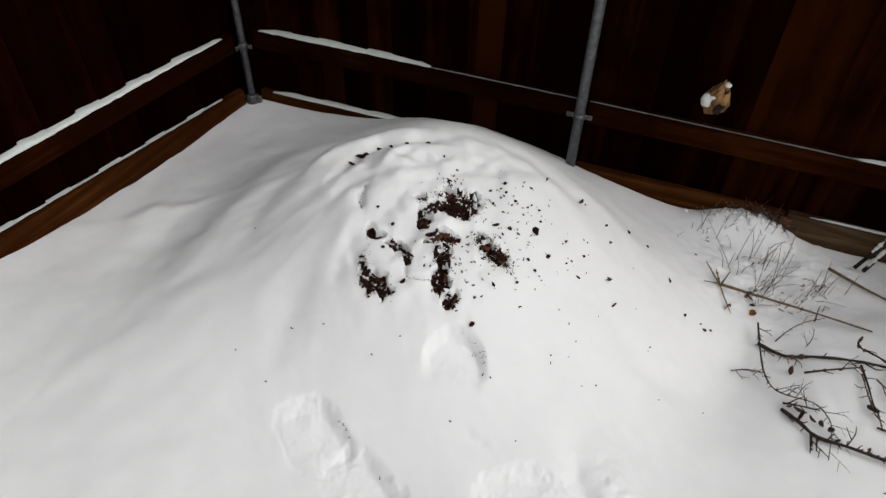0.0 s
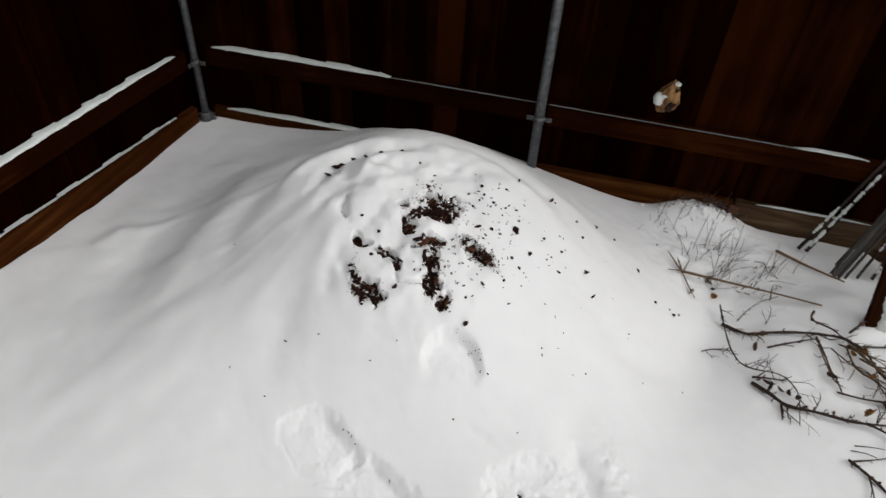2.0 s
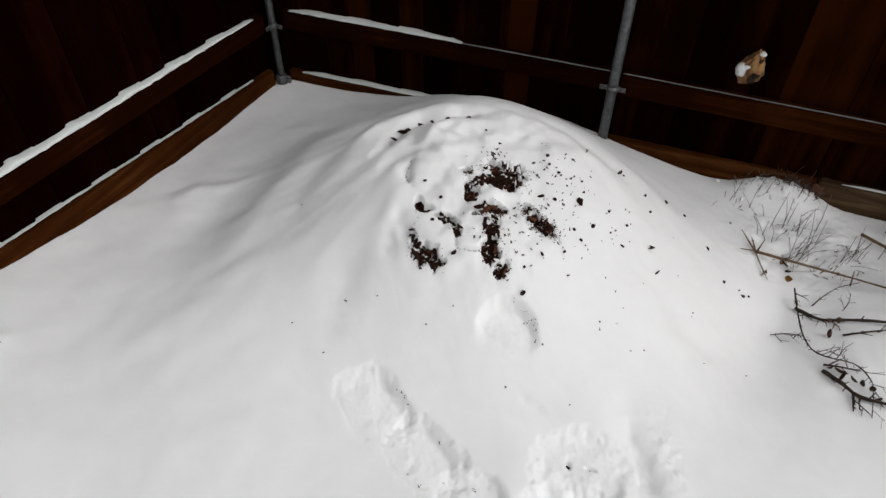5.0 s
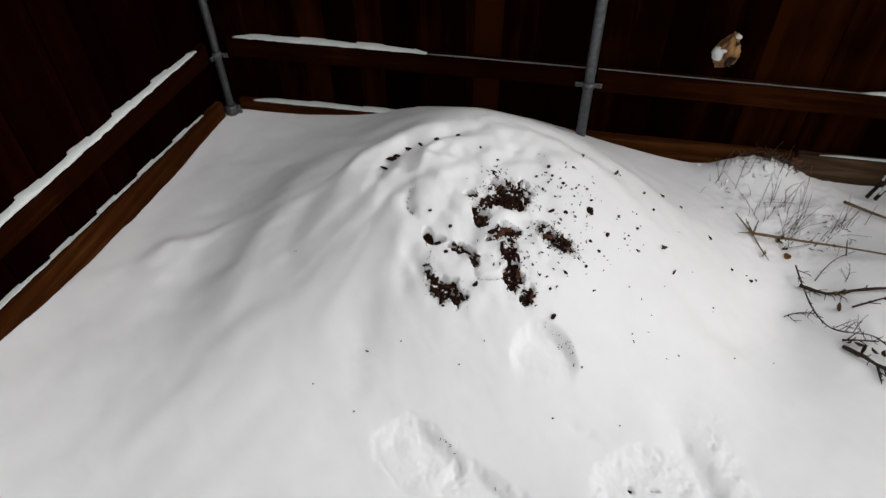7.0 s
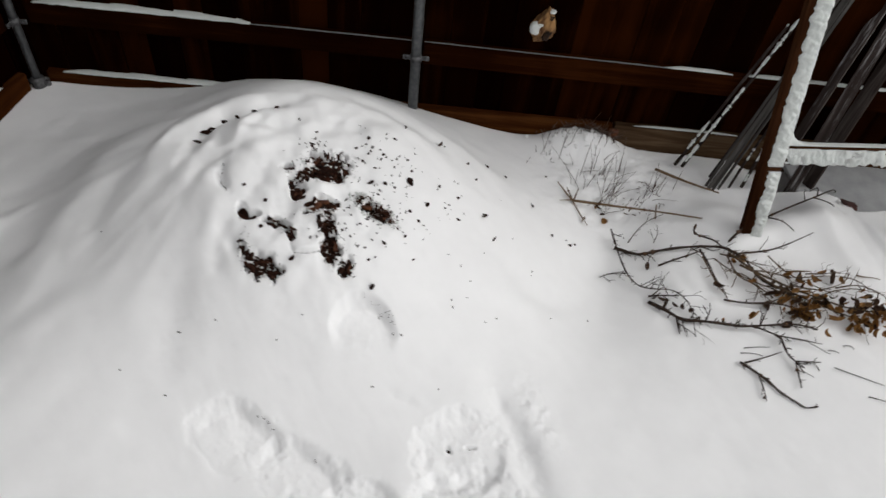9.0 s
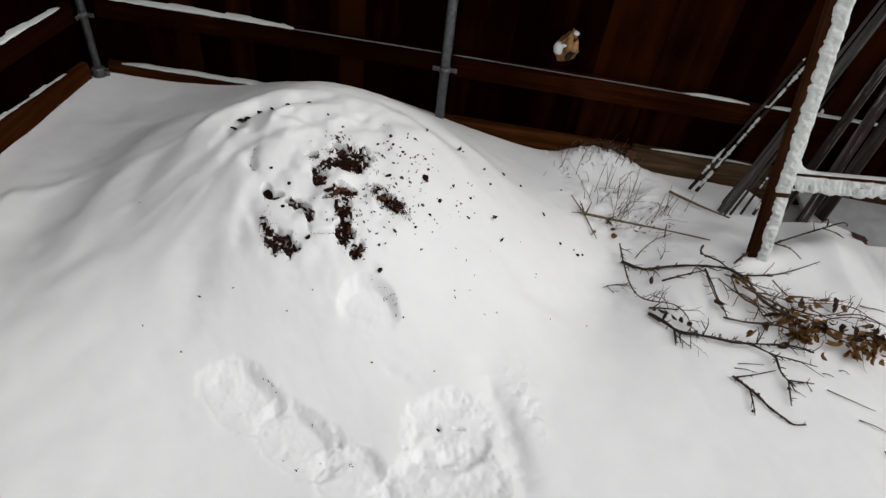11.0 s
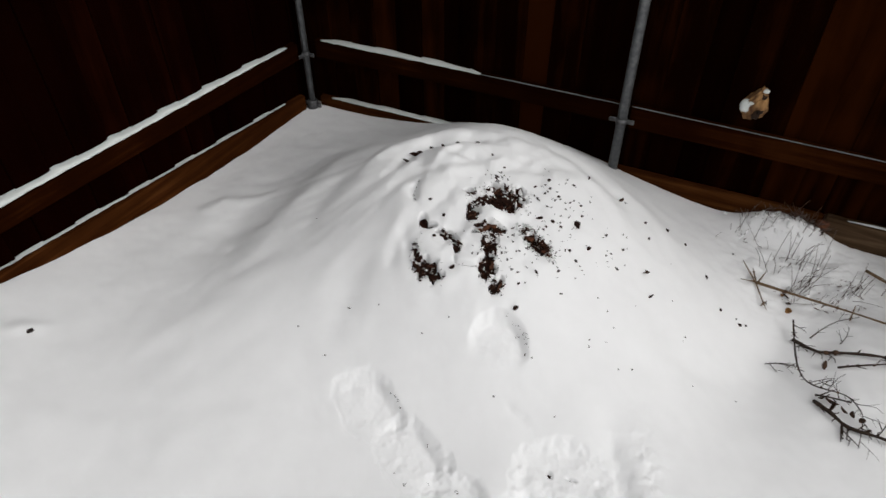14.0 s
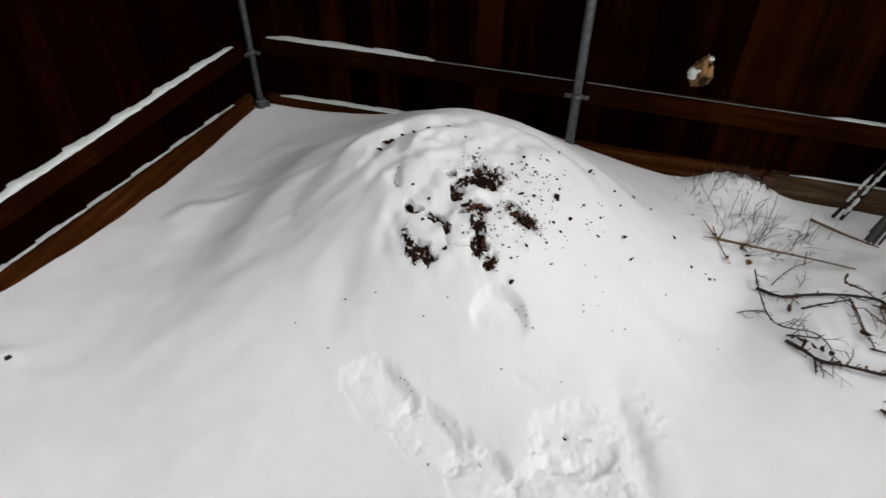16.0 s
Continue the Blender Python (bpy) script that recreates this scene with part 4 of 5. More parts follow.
def scatter(cx, cy, rx, ry, turn, many, r0, r1, low, high, into):
    """Bits between two rings of an oval."""
    c, s = math.cos(radians(turn)), math.sin(radians(turn))
    for k in range(many):
        r, w = math.sqrt(g.uniform(r0 * r0, r1 * r1)), g.uniform(0, 2 * math.pi)
        u, v = rx * r * math.cos(w), ry * r * math.sin(w)
        into.append((cx + u * c - v * s, cy + u * s + v * c, g.uniform(low, high)))


for patch in PATCHES:
    many = int(24 + 22000 * patch[2] * patch[3])
    scatter(*patch, many, 0, 1.12, 0.003, 0.011, soil_and_slit_spots)
    scatter(*patch, many // 2, 0.95, 1.45, 0.0010, 0.0028, soil_and_slit_spots)
    scatter(*patch, many // 8, 1.3, 2.0, 0.0010, 0.0022, soil_and_slit_spots)
    scatter(*patch, many // 3, 0, 1.0, 0.002, 0.0062, straw_spots)
    scatter(*patch, many // 3, 0.2, 1.15, 0.002, 0.0070, white_spots)
    scatter(*patch, many // 2, 0.6, 1.3, 0.001, 0.0038, white_spots)
# a brown haze of crumbs mixed into the snow
HAZE = (0.178, 1.592, 0.066, 0.028, -36)
scatter(*HAZE, 150, 0, 0.85, 0.002, 0.0080, soil_and_slit_spots)
scatter(*HAZE, 110, 0, 1.4, 0.001, 0.003, soil_and_slit_spots)
scatter(*HAZE, 130, 0, 1.05, 0.0015, 0.0045, straw_spots)
scatter(*HAZE, 90, 0, 1.5, 0.002, 0.006, white_spots)
scatter(0.0, 1.60, 0.05, 0.03, 0, 50, 0, 1.0, 0.0015, 0.004, straw_spots)
# a peppering of fine crumbs beside the bare ground
for k in range(70):
    x, y = g.gauss(0.185, 0.045), g.gauss(1.585, 0.045)
    soil_and_slit_spots.append((x, y, g.uniform(0.0016, 0.0042)))
for k in range(60):
    x, y = g.gauss(0.03, 0.05), g.gauss(1.50, 0.06)
    soil_and_slit_spots.append((x, y, g.uniform(0.0016, 0.0042)))
for k in range(50):
    x, y = g.gauss(0.27, 0.11), g.gauss(1.78, 0.10)
    soil_and_slit_spots.append((x, y, g.uniform(0.0016, 0.0042)))
for k in range(34):
    x, y = g.gauss(0.42, 0.16), g.gauss(1.62, 0.12)
    soil_and_slit_spots.append((x, y, g.uniform(0.0012, 0.0030)))
for k in range(26):
    x, y = g.gauss(0.015, 0.03), g.gauss(1.86, 0.03)
    soil_and_slit_spots.append((x, y, g.uniform(0.0016, 0.0042)))
# the five groups below y 0.91 stand in for shade in boot print slits
for cx, cy, sx, sy, many in ((0.130, 1.272, 0.010, 0.010, 7), (0.155, 1.215, 0.004, 0.02, 6), (-0.262, 1.53, 0.012, 0.04, 40), (-0.160, 0.907, 0.003, 0.002, 3), (-0.218, 0.766, 0.005, 0.003, 4), (-0.147, 0.784, 0.003, 0.003, 3), (-0.056, 0.764, 0.005, 0.003, 4), (-0.254, 0.798, 0.004, 0.003, 3)):
    for k in range(many):
        soil_and_slit_spots.append((g.gauss(cx, sx), g.gauss(cy, sy), g.uniform(0.0010, 0.0024)))
# strung crumbs stand in for crack shade; the heel rim's line is dirt
for line, many in (([(-0.283, 1.845), (-0.300, 1.81), (-0.303, 1.775), (-0.292, 1.735)], 46), ([(-0.112, 1.470), (-0.075, 1.461), (-0.032, 1.459)], 26), ([(0.075, 1.332), (0.118, 1.305), (0.146, 1.268), (0.158, 1.23)], 18), ([(-0.300, 1.060), (-0.282, 1.045), (-0.262, 1.016)], 12)):
    for k in range(many):
        t = g.uniform(0, len(line) - 1.001)
        (ax_, ay_), (bx_, by_) = line[int(t)], line[int(t) + 1]
        soil_and_slit_spots.append((ax_ + (bx_ - ax_) * (t % 1) + g.gauss(0, 0.0025), ay_ + (by_ - ay_) * (t % 1) + g.gauss(0, 0.0025), g.uniform(0.0008, 0.0022)))
strewn("compost_and_slit_litter", soil_and_slit_spots, SOIL_CRUMB, "loose dark crumbs of compost strewn on the snow, some standing in for shade in slits and cracks", "compost", 5, 0.45, 2.2)
strewn("straw_litter", straw_spots, STRAW, "short bits of rotting brown straw in the compost", "straw", 6, 0.5, 2.6, 0.7)
strewn("snow_crumbs", white_spots, SNOW_CAP, "small lumps of broken snow on bare compost", "snow", 7, 0.8, 1.0, 0.55, True)

# ---- cut branches ----
def over_snow(x, y, lift):
    return Vector((x, y, float(lie(np.array([x]), np.array([y]))[0]) + lift))


def smoothed(pts, per=3):
    """Points along a soft line through pts."""
    out = []
    for k in range(len(pts) - 1):
        p0, p1, p2, p3 = pts[max(k - 1, 0)], pts[k], pts[k + 1], pts[min(k + 2, len(pts) - 1)]
        for j in range(per):
            t = j / per
            out.append(0.5 * ((2 * p1) + (p2 - p0) * t + (2 * p0 - 5 * p1 + 4 * p2 - p3) * t * t + (3 * p1 - p0 - 3 * p2 + p3) * t**3))
    return out + [pts[-1]]


def leaf_mesh(length, g):
    """A curled, dry, pointed leaf with thickness."""
    bm = bmesh.new()
    n, curl, fold, twist = 7, g.uniform(1.0, 3.6), g.uniform(0.3, 1.3), g.uniform(-1.4, 1.4)
    rows = []
    for k in range(n):
        t = k / (n - 1)
        half = 0.30 * length * math.sin(math.pi * min(0.97, t * 0.9 + 0.06)) ** 0.8
        a = curl * (t - 0.3)
        cx, cz = length * (math.sin(a) / curl if curl else t), length * ((1 - math.cos(a)) / curl)
        row = []
        for j in (-1, -0.5, 0, 0.5, 1):
            w = twist * t
            y, z = half * j * math.cos(fold * abs(j)), half * abs(j) * math.sin(fold) + g.uniform(-0.02, 0.02) * length
            row.append(bm.verts.new((cx, y * math.cos(w) - z * math.sin(w), cz + y * math.sin(w) + z * math.cos(w))))
        rows.append(row)
    for r0, r1 in zip(rows, rows[1:]):
        for j in range(4):
            bm.faces.new((r0[j], r0[j + 1], r1[j + 1], r1[j]))
    bmesh.ops.solidify(bm, geom=bm.faces[:], thickness=0.0009)
    return bm


def branch(name, runs, r, label, mat=None, spurs=0.5, seed=0, group="cut branches on the snow", category="branch", leaves=(), dense=1):
    """runs: the main stem first, then side twigs; each a list of (x, y) with its lift over the snow at both ends."""
    g = random.Random(seed)
    x0, y0 = runs[0][0][0]
    o = over_snow(x0, y0, 0)
    ob = empty(name, Matrix.Translation(o), label, category, group)
    for k, (pts, l0, l1, *thin) in enumerate(runs):
        n = len(pts)
        ends = [over_snow(*pts[0], l0), over_snow(*pts[-1], l1)]
        line = smoothed([(over_snow(x, y, l0 + (l1 - l0) * i / max(1, n - 1)) if mat is not CANE else ends[0].lerp(ends[1], i / max(1, n - 1))) - o + Vector((0, 0, g.uniform(-0.003, 0.004))) for i, (x, y) in enumerate(pts)])
        rad = r if k == 0 else r * (thin[0] if thin else 0.62)
        radii = [rad * (1 - 0.55 * i / (len(line) - 1)) for i in range(len(line))]
        stem = part("stem" if k == 0 else "twig", tube(line, radii, 6, 0.24 if spurs else 0.1, g), mat or BARK, ob, smooth=True)
        for i in [j for j in range(1, len(line) - 1) for _ in range(dense)]:
            if g.random() < spurs:
                t = (line[i + 1] - line[i - 1]).normalized()
                sign = g.choice((-1, 1))
                way = (t * g.uniform(0.1, 1.2) + Vector((-t.y, t.x, 0)) * sign * g.uniform(0.3, 1) + Vector((0, 0, g.uniform(-0.25, 0.6)))).normalized()
                ln = g.uniform(0.010, 0.030) if g.random() < 0.62 else g.uniform(0.04, 0.10)
                bend = Vector((g.uniform(-1, 1), g.uniform(-1, 1), g.uniform(-0.6, 0.3))) * ln * 0.22
                sp = [line[i], line[i] + way * ln * 0.4 + bend * 0.6, line[i] + way * ln * 0.75 + bend, line[i] + way * ln + bend * 0.4]
                q = min(radii[i] * 0.6, 0.0028)
                part("spur", tube(sp, [q, q * 0.85, q * 0.7, q * 0.45], 5, 0.15, g), mat or BARK, ob, smooth=True)
                if ln > 0.05 and g.random() < 0.7:
                    way2 = (way + Vector((-way.y, way.x, 0.2)) * g.choice((-1, 1))).normalized()
                    part("spur", tube([sp[1], sp[1] + way2 * ln * 0.3, sp[1] + way2 * ln * 0.5], [q * 0.7, q * 0.6, q * 0.4], 5, 0.1, g), mat or BARK, ob, smooth=True)
            elif spurs and g.random() < 0.22:
                bm = chunk(radii[i] * g.uniform(1.4, 2.4), g, 0.9, 1)
                for v in bm.verts:
                    v.co += line[i]
                part("bud", bm, LEAF_DARK, ob, smooth=True)
    for x, y, lift, ln, dark in leaves:
        lf = part("leaf", leaf_mesh(ln, g), LEAF_DARK if dark else LEAF, ob, "curled dead brown leaf", smooth=True)
        lf.matrix_basis = Matrix.Translation(over_snow(x, y, lift) - o) @ pose(0, 0, 0, g.uniform(-60, 60), g.uniform(-40, 30), g.uniform(0, 360))
    return ob


branch("branch", [
    ([(1.272, 1.634), (1.348, 1.566), (1.438, 1.542), (1.556, 1.513), (1.691, 1.480), (1.73, 1.43), (1.751, 1.376), (1.749, 1.292), (1.767, 1.222), (1.83, 1.193), (1.861, 1.14)], 0.012, 0.03),
    ([(1.641, 1.612), (1.613, 1.571), (1.674, 1.519), (1.699, 1.47), (1.745, 1.409)], 0.04, 0.02),
    ([(1.597, 1.492), (1.577, 1.395), (1.563, 1.313), (1.561, 1.268), (1.551, 1.211)], 0.02, 0.01),
    ([(1.73, 1.43), (1.836, 1.413), (1.926, 1.41), (2.025, 1.421), (2.131, 1.436)], 0.02, 0.04),
    ([(1.38, 1.463), (1.471, 1.463), (1.59, 1.479)], 0.01, 0.02),
    ([(1.345, 1.645), (1.40, 1.685), (1.47, 1.72), (1.55, 1.725)], 0.01, 0.03, 0.35),
    ([(1.44, 1.60), (1.47, 1.63), (1.49, 1.67)], 0.01, 0.03, 0.3),
], 0.0070, "dark bare twiggy branch lying on the snow", seed=41, spurs=0.4, dense=2, leaves=((1.339, 1.478, 0.012, 0.040, True), (1.496, 1.456, 0.02, 0.034, True), (1.74, 1.40, 0.03, 0.045, False), (1.69, 1.43, 0.03, 0.03, True)))
branch("branch", [
    ([(1.732, 1.49), (1.829, 1.531), (1.959, 1.561), (2.089, 1.585), (2.226, 1.592), (2.365, 1.622), (2.52, 1.70)], 0.02, 0.05),
    ([(1.97, 1.562), (2.02, 1.52), (2.06, 1.47)], 0.03, 0.02),
    ([(1.959, 1.561), (1.98, 1.60), (2.01, 1.66)], 0.03, 0.08),
    ([(2.25, 1.60), (2.28, 1.64), (2.33, 1.72), (2.38, 1.80)], 0.04, 0.10),
    ([(2.226, 1.592), (2.26, 1.55), (2.30, 1.53)], 0.04, 0.02),
    ([(1.85, 1.53), (1.93, 1.60), (2.0, 1.69)], 0.03, 0.09),
], 0.0058, "thin brown branch reaching past the wooden frame", seed=42, spurs=0.12)
branch("branch", [
    ([(1.237, 1.294), (1.273, 1.231), (1.312, 1.172), (1.392, 1.133), (1.47, 1.095), (1.519, 1.07), (1.626, 1.053), (1.724, 1.034), (1.778, 1.014), (1.809, 0.986)], 0.012, 0.03),
    ([(1.29, 1.718), (1.27, 1.621), (1.24, 1.488), (1.232, 1.39), (1.27, 1.346), (1.347, 1.308), (1.373, 1.248), (1.364, 1.192), (1.304, 1.073)], 0.03, 0.02, 0.5),
    ([(1.122, 1.486), (1.189, 1.494), (1.227, 1.467)], 0.012, 0.03, 0.35),
    ([(1.295, 1.182), (1.268, 1.113)], 0.015, 0.005),
    ([(1.554, 1.062), (1.607, 1.024), (1.639, 0.996), (1.699, 0.969), (1.791, 0.928)], 0.025, 0.02),
    ([(1.639, 0.996), (1.621, 0.922), (1.628, 0.881), (1.631, 0.832)], 0.02, 0.01),
    ([(1.628, 0.881), (1.578, 0.782)], 0.012, 0.006),
    ([(1.635, 0.887), (1.728, 0.858)], 0.012, 0.01),
    ([(1.25, 1.32), (1.30, 1.30), (1.36, 1.28)], 0.015, 0.02),
], 0.0074, "dark thorny branch with buds lying on the snow", seed=43, spurs=0.8, dense=2, leaves=((1.32, 1.235, 0.014, 0.04, True), (1.355, 1.20, 0.02, 0.036, True), (1.38, 1.165, 0.012, 0.03, True), (1.27, 1.30, 0.012, 0.03, True), (1.46, 1.115, 0.02, 0.03, False), (1.343, 1.223, 0.015, 0.034, True), (1.301, 1.274, 0.012, 0.055, True), (1.284, 1.253, 0.012, 0.055, True)))
branch("branch", [([(1.532, 1.215), (1.609, 1.179), (1.701, 1.149), (1.763, 1.12), (1.788, 1.082)], 0.012, 0.03), ([(1.70, 1.15), (1.76, 1.16), (1.84, 1.15)], 0.02, 0.03)], 0.0050, "short dark bare branch lying on the snow", seed=44, spurs=0.3)
branch("branch", [
    ([(1.419, 0.938), (1.44, 0.902), (1.473, 0.847), (1.49, 0.787), (1.52, 0.741), (1.541, 0.709), (1.587, 0.70)], 0.010, 0.008),
    ([(1.456, 0.873), (1.43, 0.804), (1.415, 0.766)], 0.010, 0.006),
    ([(1.43, 0.927), (1.509, 0.93), (1.608, 0.937)], 0.012, 0.012),
], 0.0060, "dark forked twig with swollen buds lying on snow", seed=45, spurs=0.12, leaves=((1.412, 0.776, 0.008, 0.022, True), (1.473, 0.847, 0.008, 0.02, True)))
for k, (a, b) in enumerate((((1.474, 0.99), (1.578, 0.969)), ((1.45, 0.973), (1.532, 0.942)), ((1.767, 0.826), (1.911, 0.715)), ((1.811, 0.688), (1.904, 0.615)), ((1.822, 0.56), (1.823, 0.526)), ((1.883, 0.906), (1.916, 0.882)), ((1.80, 0.90), (1.84, 0.88)))):
    mid = ((a[0] + b[0]) / 2 + 0.004, (a[1] + b[1]) / 2 + 0.004)
    branch("thin_twig", [([a, mid, b], 0.006, 0.006)], 0.0022, "thin grey-brown twig half sunk in the snow", seed=50 + k, spurs=0, group="thin twigs on the snow", category="twig")
branch("cane", [
    ([(1.162, 1.885), (1.32, 1.822), (1.50, 1.737), (1.697, 1.647)], 0.012, 0.012),
    ([(1.162, 1.885), (1.119, 1.973)], 0.012, 0.03), ([(1.162, 1.885), (1.087, 1.869)], 0.012, 0.02), ([(1.165, 1.884), (1.18, 1.83), (1.19, 1.759)], 0.012, 0.008),
    ([(1.19, 1.80), (1.166, 1.774)], 0.01, 0.008), ([(1.17, 1.884), (1.216, 1.939)], 0.012, 0.04), ([(1.165, 1.886), (1.16, 1.95)], 0.012, 0.03),
    ([(1.52, 1.73), (1.545, 1.76), (1.56, 1.80)], 0.012, 0.03),
], 0.0065, "long straight tan cane with a star of twigs", CANE, 0.05, 61, "canes on the snow", "cane")
branch("cane", [([(1.689, 2.036), (1.79, 1.92), (1.895, 1.80)], 0.015, 0.015)], 0.0075, "straight tan cane lying on the snow", CANE, 0, 62, "canes on the snow", "cane")
branch("cane", [([(2.204, 1.205), (2.256, 1.211), (2.29, 1.195), (2.294, 1.158)], 0.012, 0.012)], 0.0035, "short bent brown stem lying on the snow", CANE, 0, 63, "canes on the snow", "cane")
branch("cane", [([(1.905, 1.295), (1.96, 1.285), (2.01, 1.268)], 0.02, 0.02)], 0.005, "broken stub of brown cane among dead leaves", CANE, 0, 64, "canes on the snow", "cane")

# the leafy end of the heap of cuttings
g = random.Random(77)
leafy = []
for cx, cy, sx, sy, many in ((1.82, 1.16, 0.06, 0.05, 30), (1.76, 1.09, 0.03, 0.025, 9), (1.92, 1.13, 0.06, 0.05, 18), (2.04, 0.985, 0.06, 0.035, 30), (2.12, 1.06, 0.05, 0.05, 12), (2.16, 0.98, 0.04, 0.04, 12), (2.02, 1.18, 0.07, 0.04, 8)):
    for k in range(many):
        leafy.append((g.gauss(cx, sx), g.gauss(cy, sy), g.uniform(0.005, 0.05), g.uniform(0.030, 0.064), g.random() < 0.32))
for x, y in ((1.714, 1.386), (1.876, 1.269), (1.829, 1.092), (1.792, 1.059), (1.848, 1.044), (1.77, 1.063), (1.923, 1.094), (2.069, 0.997), (1.985, 0.938), (2.028, 0.917), (1.973, 0.955), (1.91, 1.017), (1.964, 0.998), (1.584, 1.099), (1.818, 1.069), (1.872, 1.095), (1.805, 1.041), (2.038, 0.973), (2.066, 0.944), (2.109, 0.977)):
    leafy.append((x, y, g.uniform(0.02, 0.04), g.uniform(0.045, 0.070), False))
    leafy.append((x + g.gauss(0, 0.012), y + g.gauss(0, 0.012), g.uniform(0.01, 0.04), g.uniform(0.035, 0.055), False))
for x, y in ((1.846, 1.197), (1.906, 1.118), (2.079, 1.211), (2.009, 1.099), (2.148, 1.078), (2.178, 1.029), (1.541, 1.274), (1.722, 1.195), (2.16, 1.06)):
    leafy.append((x, y, g.uniform(0.02, 0.04), g.uniform(0.04, 0.065), True))
branch("leafy_branch", [
    ([(1.70, 1.36), (1.78, 1.28), (1.84, 1.21), (1.92, 1.13), (2.02, 1.05), (2.14, 1.0), (2.3, 0.96)], 0.03, 0.03),
    ([(1.74, 1.32), (1.80, 1.30), (1.90, 1.25), (2.03, 1.22), (2.10, 1.20)], 0.03, 0.04),
    ([(1.66, 1.34), (1.72, 1.26), (1.80, 1.18), (1.90, 1.08)], 0.02, 0.03),
    ([(1.92, 1.13), (2.02, 1.14), (2.12, 1.12), (2.2, 1.06)], 0.03, 0.05),
    ([(2.02, 1.05), (2.0, 0.98), (1.98, 0.93)], 0.03, 0.02),
    ([(1.80, 1.27), (1.86, 1.31), (1.93, 1.33)], 0.03, 0.03),
    ([(1.84, 1.21), (1.82, 1.14), (1.78, 1.07), (1.72, 1.05)], 0.03, 0.02),
    ([(1.62, 1.42), (1.66, 1.35), (1.70, 1.30), (1.72, 1.22)], 0.02, 0.02),
    ([(1.66, 1.44), (1.72, 1.40), (1.79, 1.34), (1.83, 1.26)], 0.03, 0.02),
    ([(2.10, 1.20), (2.16, 1.17), (2.2, 1.12)], 0.04, 0.02),
    ([(2.02, 1.05), (2.09, 1.03), (2.17, 1.05)], 0.03, 0.05),
    ([(1.574, 1.443), (1.557, 1.347), (1.549, 1.265), (1.569, 1.241)], 0.02, 0.01, 0.7),
    ([(1.68, 1.423), (1.659, 1.316), (1.699, 1.248), (1.701, 1.186), (1.715, 1.142)], 0.03, 0.03, 0.8),
    ([(1.704, 1.414), (1.769, 1.363), (1.837, 1.334)], 0.03, 0.03, 0.6),
    ([(1.755, 1.34), (1.706, 1.235), (1.652, 1.179)], 0.03, 0.02, 0.6),
    ([(1.695, 1.424), (1.732, 1.344), (1.751, 1.244), (1.817, 1.176), (1.874, 1.139)], 0.03, 0.04, 1.1),
    ([(1.865, 1.38), (1.883, 1.278), (1.941, 1.195), (1.997, 1.139)], 0.04, 0.03, 0.6),
    ([(1.869, 1.215), (1.947, 1.163), (2.07, 1.162), (2.144, 1.203)], 0.03, 0.05, 0.8),
    ([(2.033, 1.151), (2.14, 1.141), (2.199, 1.088), (2.22, 1.049)], 0.04, 0.03, 0.7),
    ([(1.896, 1.134), (1.941, 1.058), (2.0, 1.009), (2.043, 0.96)], 0.03, 0.02, 0.8),
    ([(1.953, 1.246), (2.036, 1.232), (2.116, 1.223)], 0.04, 0.04, 0.6),
    ([(1.788, 1.176), (1.722, 1.111), (1.716, 1.07)], 0.03, 0.02, 0.6),
    ([(1.744, 1.23), (1.81, 1.207), (1.898, 1.214)], 0.03, 0.04, 0.6),
], 0.005, "heap of brown twigs thick with curled dead leaves", TWIG, seed=78, spurs=0.95, leaves=leafy)

# single dead leaves on the snow
for k, (x, y, ln, dark, label) in enumerate(((1.295, 1.788, 0.05, False, "curled tan leaf lying on the snow"), (1.305, 1.868, 0.055, True, "dark curled leaf beside the tan cane"), (1.285, 1.862, 0.04, False, "curled tan leaf beside the tan cane"), (1.30, 1.825, 0.035, True, "small dark leaf under the tan cane"), (0.618, 1.643, 0.045, True, "small curled dark leaf lying on the heap"), (0.542, 2.005, 0.035, True, "small dark leaf stuck upright in the snow"), (1.20, 1.80, 0.025, True, "small dark leaf lying on the snow"), (2.38, 1.72, 0.05, True, "dark leaf lying behind the frame"))):
    lg = random.Random(90 + k)
    lf = part("dead_leaf", leaf_mesh(ln, lg), LEAF_DARK if dark else LEAF, None, smooth=True)
    lf.matrix_basis = Matrix.Translation((x, y, top_at(x, y) + 0.004)) @ pose(0, 0, 0, lg.uniform(-30, 30), lg.uniform(-20, 20), lg.uniform(0, 360))
    tagged(lf, label, "leaf", "dead leaves on the snow")


# ---- dry grass ----
def tuft(x, y, many, spread, high, lean, mat, label, seed, thick=0.0019):
    g = random.Random(seed)
    z0 = top_at(x, y)
    ob = empty("grass_tuft", Matrix.Translation((x, y, z0)), label, "grass tuft", "dry grass tufts")
    for k in range(many):
        px, py = g.gauss(0, spread), g.gauss(0, spread * 0.7)
        h, w = high * g.uniform(0.35, 1.1), g.uniform(0, 2 * math.pi)
        out = lean * h * g.uniform(0.1, 1.0)
        bx, by = math.cos(w) * out + 0.22 * h, math.sin(w) * out + 0.10 * h
        if g.random() < 0.15:
            bx, by, h = bx * 2.5, by * 2.5, h * 0.35
        base = top_at(x + px, y + py) - z0 - 0.006
        pts = [Vector((px, py, base)), Vector((px + bx * 0.30, py + by * 0.30, base + h * 0.55)), Vector((px + bx, py + by, base + h))]
        part("blade", tube(smoothed(pts, 2), [thick * (1 - 0.55 * i / 4) for i in range(5)], 4), mat, ob)
    return ob


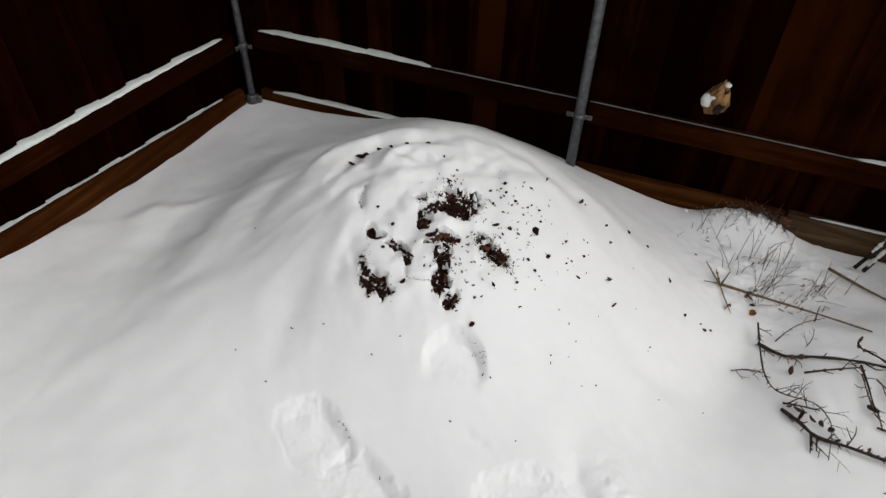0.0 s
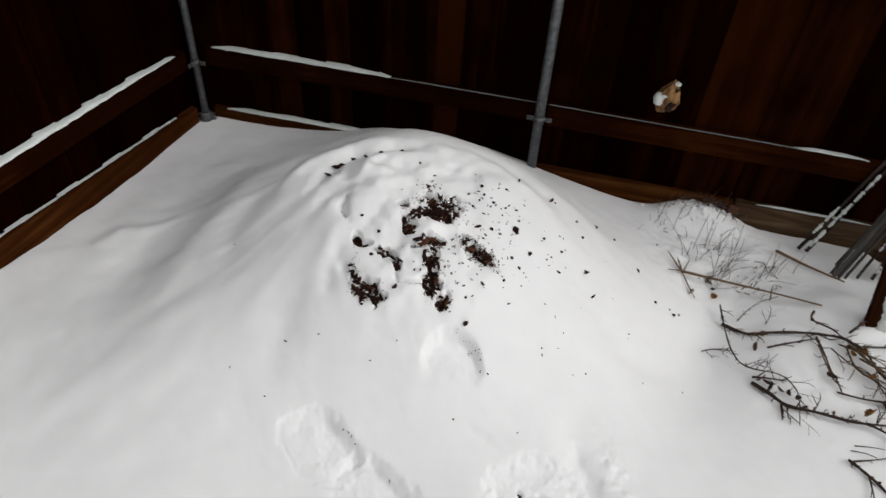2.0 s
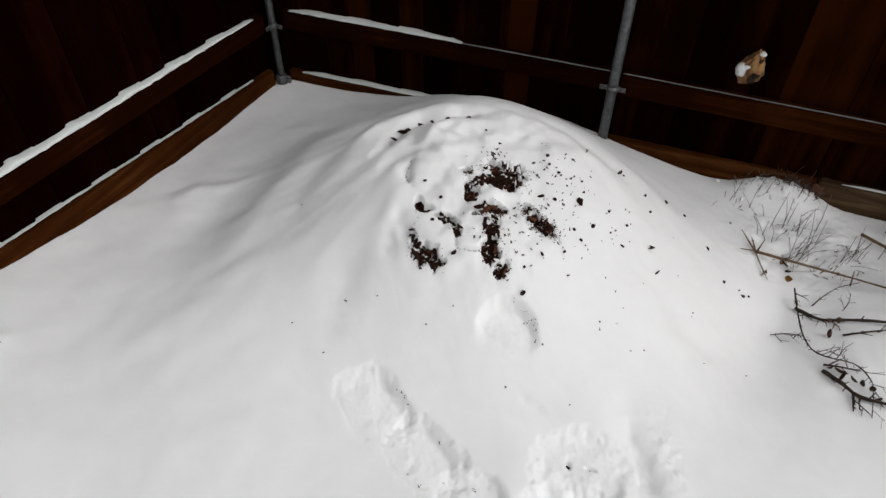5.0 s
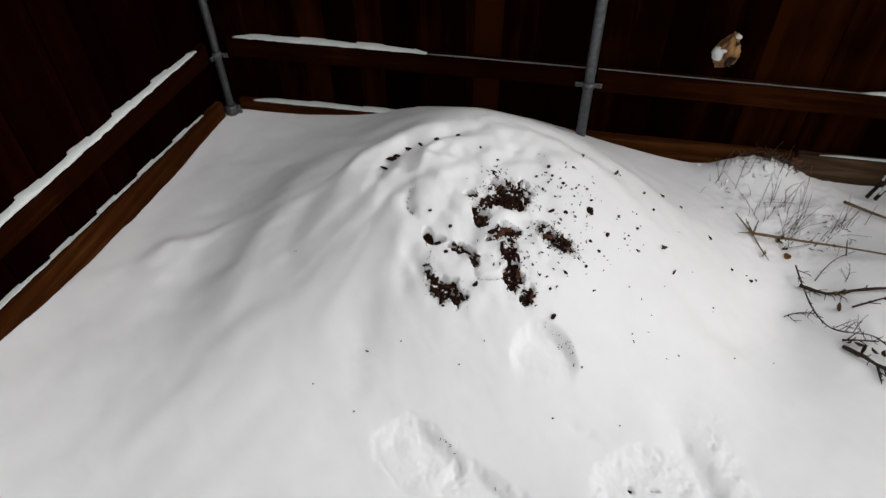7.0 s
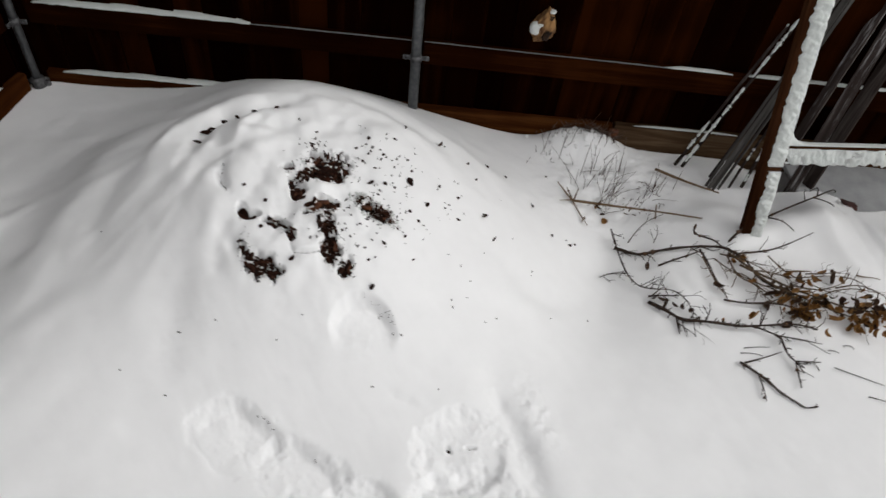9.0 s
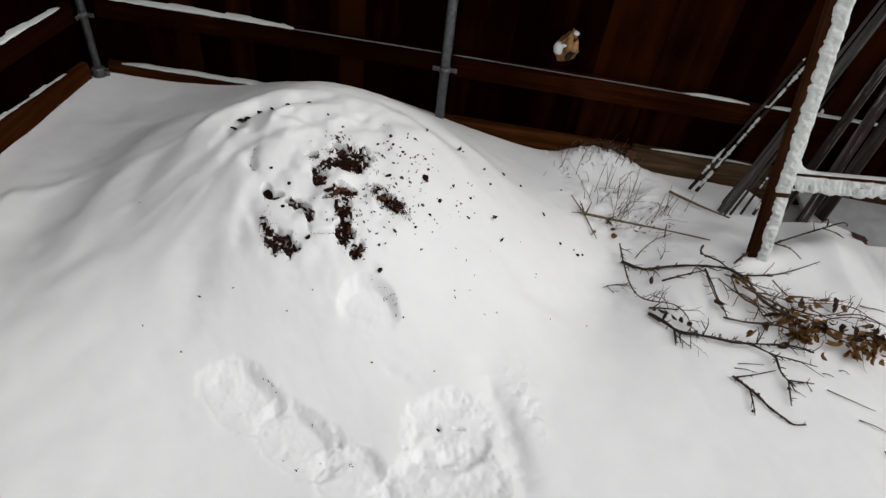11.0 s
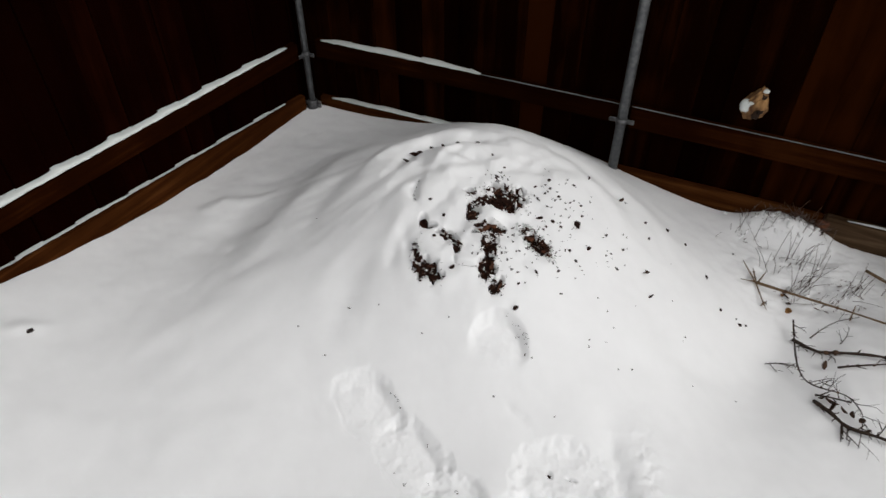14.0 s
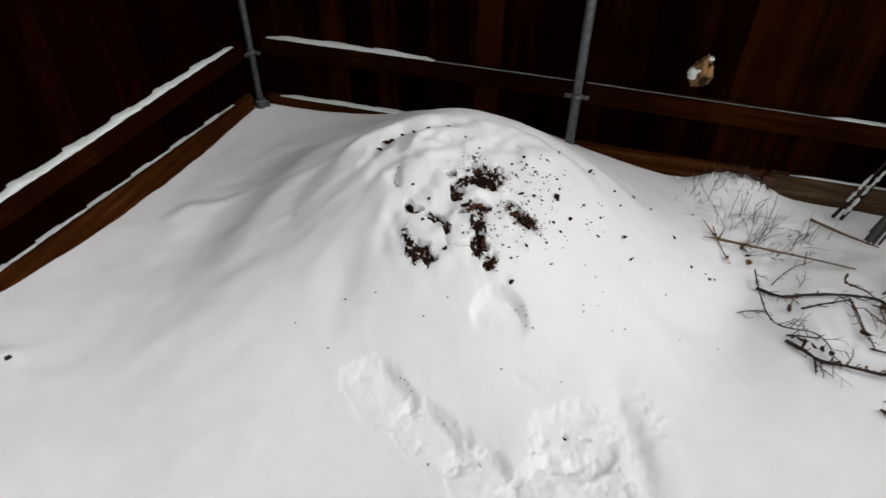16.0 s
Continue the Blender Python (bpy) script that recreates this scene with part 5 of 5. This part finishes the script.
for k, (x, y, many, spread, high) in enumerate(((1.388, 2.183, 12, 0.05, 0.13), (1.399, 2.077, 12, 0.035, 0.16), (1.474, 2.036, 10, 0.03, 0.15), (1.555, 1.870, 11, 0.014, 0.15), (1.62, 1.90, 7, 0.03, 0.10), (1.255, 1.985, 7, 0.02, 0.14), (1.364, 1.905, 14, 0.022, 0.14), (1.26, 2.235, 12, 0.04, 0.10), (1.34, 1.87, 10, 0.018, 0.06), (1.44, 1.97, 9, 0.03, 0.15), (1.18, 2.20, 6, 0.03, 0.07), (1.47, 1.87, 5, 0.02, 0.05), (1.56, 1.79, 6, 0.02, 0.06))):
    tuft(x, y, int(many * 0.8), spread * 1.5, high, 0.75, GRASS if k % 4 else GRASS_BROWN, "sparse frosted dry grass stalks poking through snow", 200 + k, 0.0016)
for k, (x, y, many, spread, high, mat) in enumerate(((1.30, 2.315, 50, 0.05, 0.075, GRASS), (1.40, 2.300, 60, 0.045, 0.085, GRASS_BROWN), (1.48, 2.275, 60, 0.035, 0.085, GRASS), (1.535, 2.255, 60, 0.028, 0.095, GRASS_BROWN))):
    tuft(x, y, many, spread * 1.15, high * 0.7, 1.5, mat, "matted brown dry grass at the fence foot", 220 + k, 0.0015)
# frosted dead stalks and bits that lie flat among the tufts
g = random.Random(64)
flat = []
for cx, cy, many in ((1.55, 1.945, 9), (1.62, 1.93, 7), (1.60, 1.87, 7), (1.50, 1.845, 7), (1.42, 1.86, 7), (1.31, 1.86, 10), (1.38, 1.95, 6), (1.34, 2.05, 6), (1.22, 2.16, 5), (1.47, 1.80, 5)):
    for k in range(many):
        flat.append((g.gauss(cx, 0.028), g.gauss(cy, 0.018), g.uniform(0.0014, 0.0034)))
strewn("stalk_litter", flat, GRASS_BROWN, "flattened frosted bits of dry grass on the snow", "dry grass", 9, 0.5, 5.0, 0.4)

# clumps of snow caught in the grass
g = random.Random(65)
caught = []
for cx, cy, sx, sy, many in ((1.36, 2.26, 0.10, 0.04, 70), (1.42, 2.08, 0.06, 0.05, 26), (1.36, 1.91, 0.03, 0.02, 16), (1.555, 1.88, 0.03, 0.02, 12), (1.60, 1.93, 0.04, 0.03, 10)):
    for k in range(many):
        caught.append((g.gauss(cx, sx), g.gauss(cy, sy), g.uniform(0.004, 0.013)))
strewn("snow_clumps", caught, SNOW, "small clumps of snow caught in the dry grass", "snow", 10, 0.7, 1.3, 0.1, True)

# a dark scrap that shows under a lump of snow near the left fence
g = random.Random(5)
bm = chunk(0.014, g, 0.25, 2)
scrap = part("scrap", bm, DARK_WOOD, None, smooth=True)
scrap.matrix_basis = pose(-1.632, 1.165, top_at(-1.632, 1.165) + 0.002, 0, 0, 30)
tagged(scrap, "dark scrap of leaf under a small cap of snow", "leaf")
